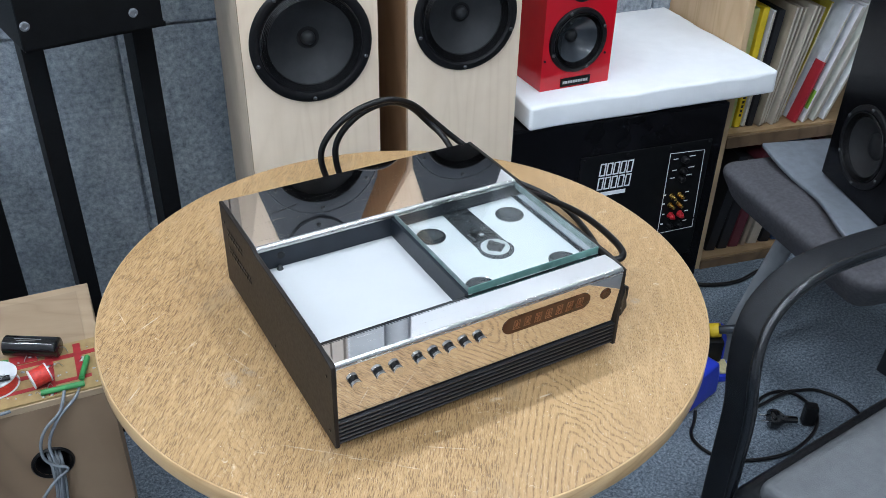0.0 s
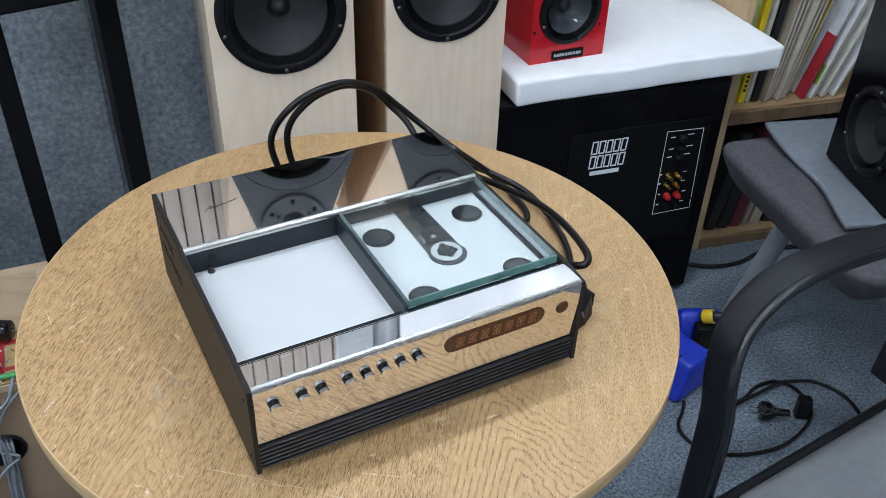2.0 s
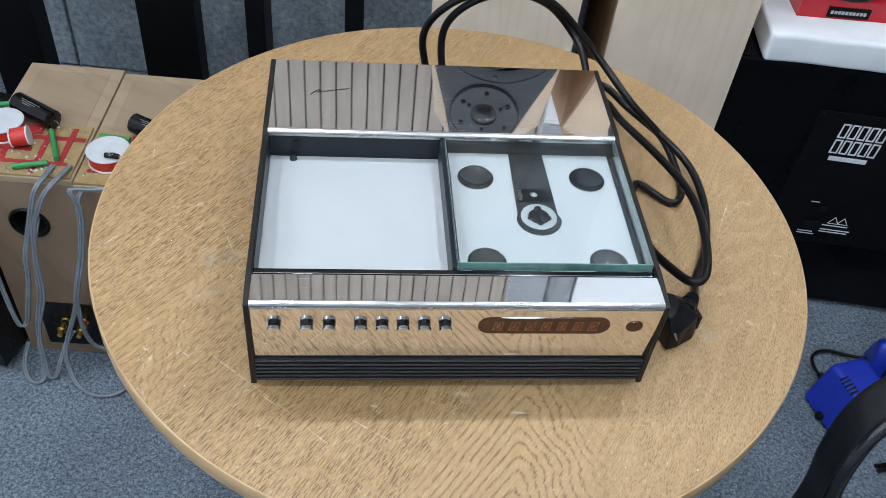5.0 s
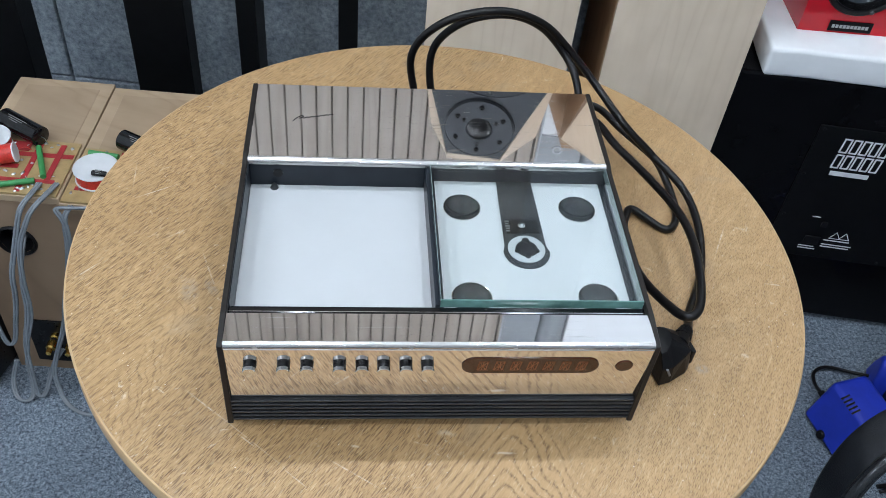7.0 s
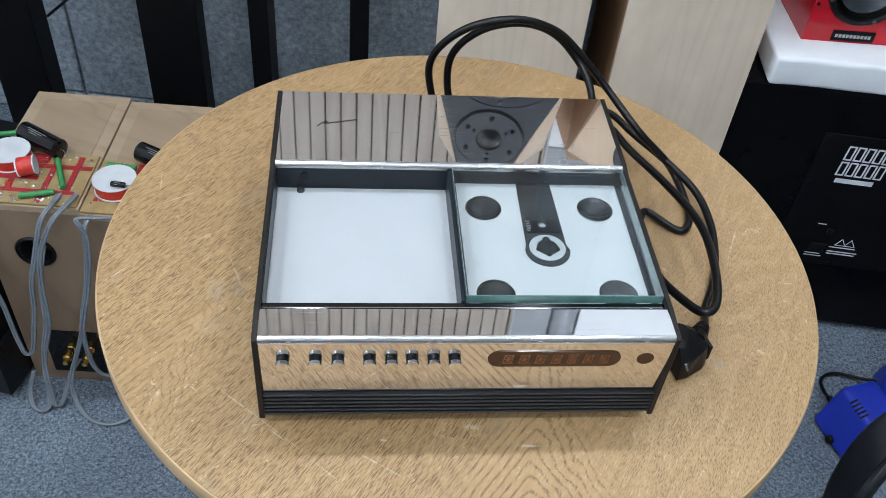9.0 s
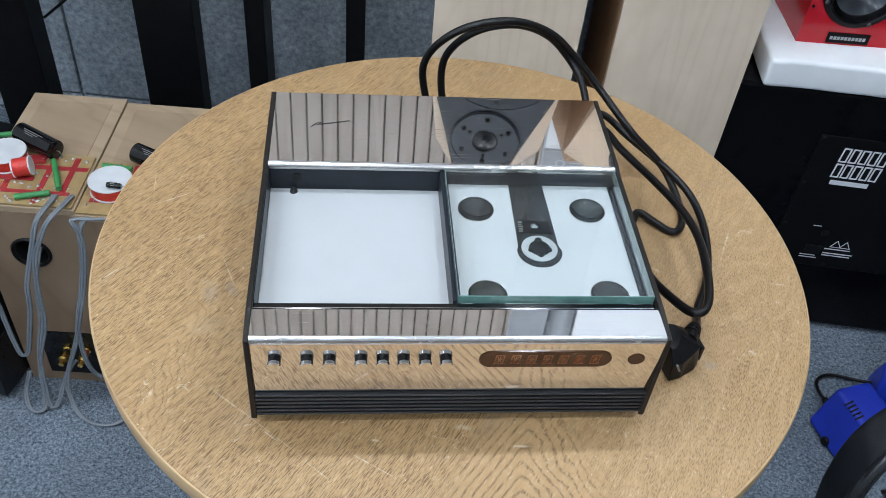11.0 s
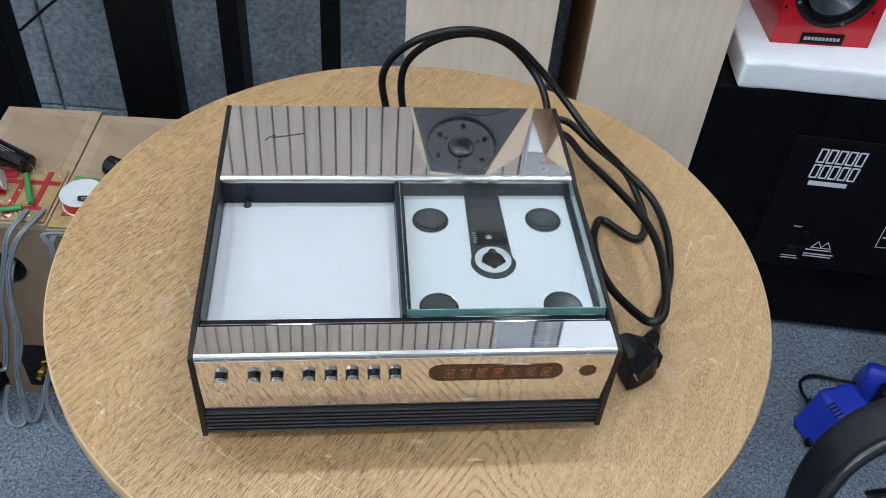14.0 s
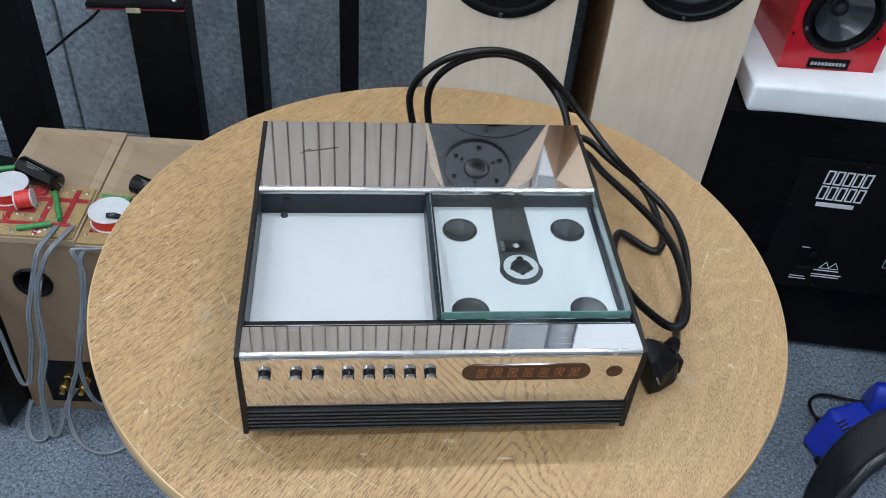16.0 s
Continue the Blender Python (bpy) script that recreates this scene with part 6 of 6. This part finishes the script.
sw = part("switch", lathe([(0, 0.007), (0.007, 0.007), (0.0085, 0.005), (0.009, 0)], pose(0.004, -0.004, 0.012, 0, -78, 0), n=20), PLASTIC_BLACK, st, "small black rotary knob", smooth=40)
for x in (0.018, 0.098):
    for y in (-0.04, 0.04):
        part("foot", cyl(0.008, 0.008, 0.0075, pose(x, y, 0.0038), n=12), RUBBER, st)
ist = ST.inverted()
part("lead", tube(even_path([ist @ Vector(p) for p in ((0.838, 0.515, 0.03), (0.835, 0.535, 0.03), (0.838, 0.565, 0.016), (0.85, 0.602, 0.008), (0.882, 0.617, 0.008), (0.93, 0.60, 0.012), (0.96, 0.575, 0.03))]), 0.0035, n=10, steps=1), RUBBER, st, smooth=60)
part("lead_bush", tube([ist @ Vector(p) for p in ((0.838, 0.508, 0.03), (0.834, 0.54, 0.03))], 0.007, n=12, steps=2), RUBBER, st, smooth=60)
IR = pose(0.99, 0.56, 0, 0, 0, -25)
iir = IR.inverted()
ir = thing("iron_holder", "blue soldering iron holder with a yellow collar on the carpet", "tool", IR)
part("stand", prism([(-0.04, 0.002), (0.045, 0.002), (0.03, 0.05), (0.012, 0.088), (-0.012, 0.095), (-0.032, 0.07)], -0.045, 0.05, "x"), BLUE_PLASTIC, ir, bevel=0.012, segments=4, smooth=50)
part("holder_body", box(-0.018, -0.062, 0.022, 0.03, -0.03, 0.085), PLASTIC_BLACK, ir, "black holder body", bevel=0.006)
part("tray", box(-0.03, -0.105, 0.002, 0.05, -0.046, 0.02), BLUE_PLASTIC, ir, bevel=0.004)
part("sponge", box(-0.022, -0.098, 0.0205, 0.042, -0.052, 0.027), mat_plain("yellowed_sponge", (0.5, 0.44, 0.24), 0.9, vary=0.25, scale=90, bumps=0.5), ir, "yellowed cleaning sponge", bevel=0.002)
HM = Matrix.Translation(iir @ Vector((0.986, 0.524, 0.100))) @ (iir.to_3x3() @ Vector((0.55, -0.74, 0.38))).to_track_quat("Z", "Y").to_matrix().to_4x4()
part("collar", lathe([(0.0135, -0.012), (0.0160, -0.012), (0.0172, -0.010), (0.0172, 0.010), (0.0164, 0.012), (0.0135, 0.012), (0.0135, -0.012)], HM, n=28), YELLOW_PLASTIC, ir, "yellow holder collar", smooth=40)
part("iron_grip", lathe([(0, 0.052), (0.009, 0.052), (0.0108, 0.049), (0.0098, 0.012), (0.0085, 0.002), (0.0085, -0.02), (0, -0.02)], HM, n=20), BAFFLE, ir, "dark grey soldering iron shaft", smooth=40)

mc = thing("floor_cable", "black mains cable and plugs lying on the carpet", "cable")
zf = 0.0045
part("lead", tube(even_path([(0.835, 0.405, 0.012), (0.815, 0.385, zf), (0.790, 0.368, zf), (0.776, 0.345, zf), (0.778, 0.305, zf), (0.803, 0.268, zf), (0.856, 0.238, zf), (0.935, 0.221, zf), (1.018, 0.236, zf), (1.062, 0.262, zf + 0.004), (1.07, 0.285, 0.02), (1.055, 0.285, 0.035)]), 0.004, n=10, steps=1), RUBBER, mc, smooth=60)
part("lead", tube(even_path([(0.880, 0.352, zf), (0.913, 0.356, zf), (0.964, 0.358, zf), (1.01, 0.372, zf), (1.056, 0.368, zf), (1.082, 0.345, zf), (1.078, 0.31, 0.012), (1.06, 0.285, 0.03)]), 0.004, n=10, steps=1), RUBBER, mc, smooth=60)
part("lead", tube(even_path([(0.880, 0.342, zf), (0.93, 0.347, zf + 0.008), (0.99, 0.350, zf + 0.008), (1.06, 0.354, zf + 0.006), (1.10, 0.348, zf), (1.135, 0.331, zf), (1.16, 0.29, zf), (1.165, 0.25, zf), (1.15, 0.2, zf)]), 0.004, n=10, steps=1), RUBBER, mc, smooth=60)
part("lead", tube(even_path([(0.935, 0.362, zf), (0.965, 0.395, zf), (0.992, 0.416, zf), (1.02, 0.435, zf), (1.039, 0.454, zf), (1.05, 0.48, zf)]), 0.003, n=8, steps=1), RUBBER, mc, smooth=60)
part("plug", lathe([(0, 0), (0.0185, 0), (0.021, 0.003), (0.021, 0.016), (0.015, 0.026), (0.009, 0.034), (0.0075, 0.06), (0, 0.06)], pose(0.952, 0.304, 0.0225, 0, 90, -33), n=24), GLOSS_BLACK, mc, "glossy black mains plug", smooth=40)
part("socket", box(-0.014, -0.012, 0, 0.014, 0.012, 0.052, m=pose(1.037, 0.268, 0.001, 0, 0, -35)), PLASTIC_BLACK, mc, "black inline socket", bevel=0.005)
for d in (-0.0095, 0.0095):
    part("pin", cyl(0.0024, 0.0024, 0.02, pose(0.944 + d * 0.54, 0.3095 + d * 0.84, 0.0225, 0, 90, -33), n=10), CHROME, mc)
c2 = thing("floor_cable", "black cable lying on the carpet by the bookcase", "cable")
part("lead", tube([(1.16, 0.80, zf), (1.22, 0.755, zf), (1.30, 0.735, zf), (1.40, 0.745, zf), (1.5, 0.72, zf)], 0.006, n=8), RUBBER, c2, smooth=60)
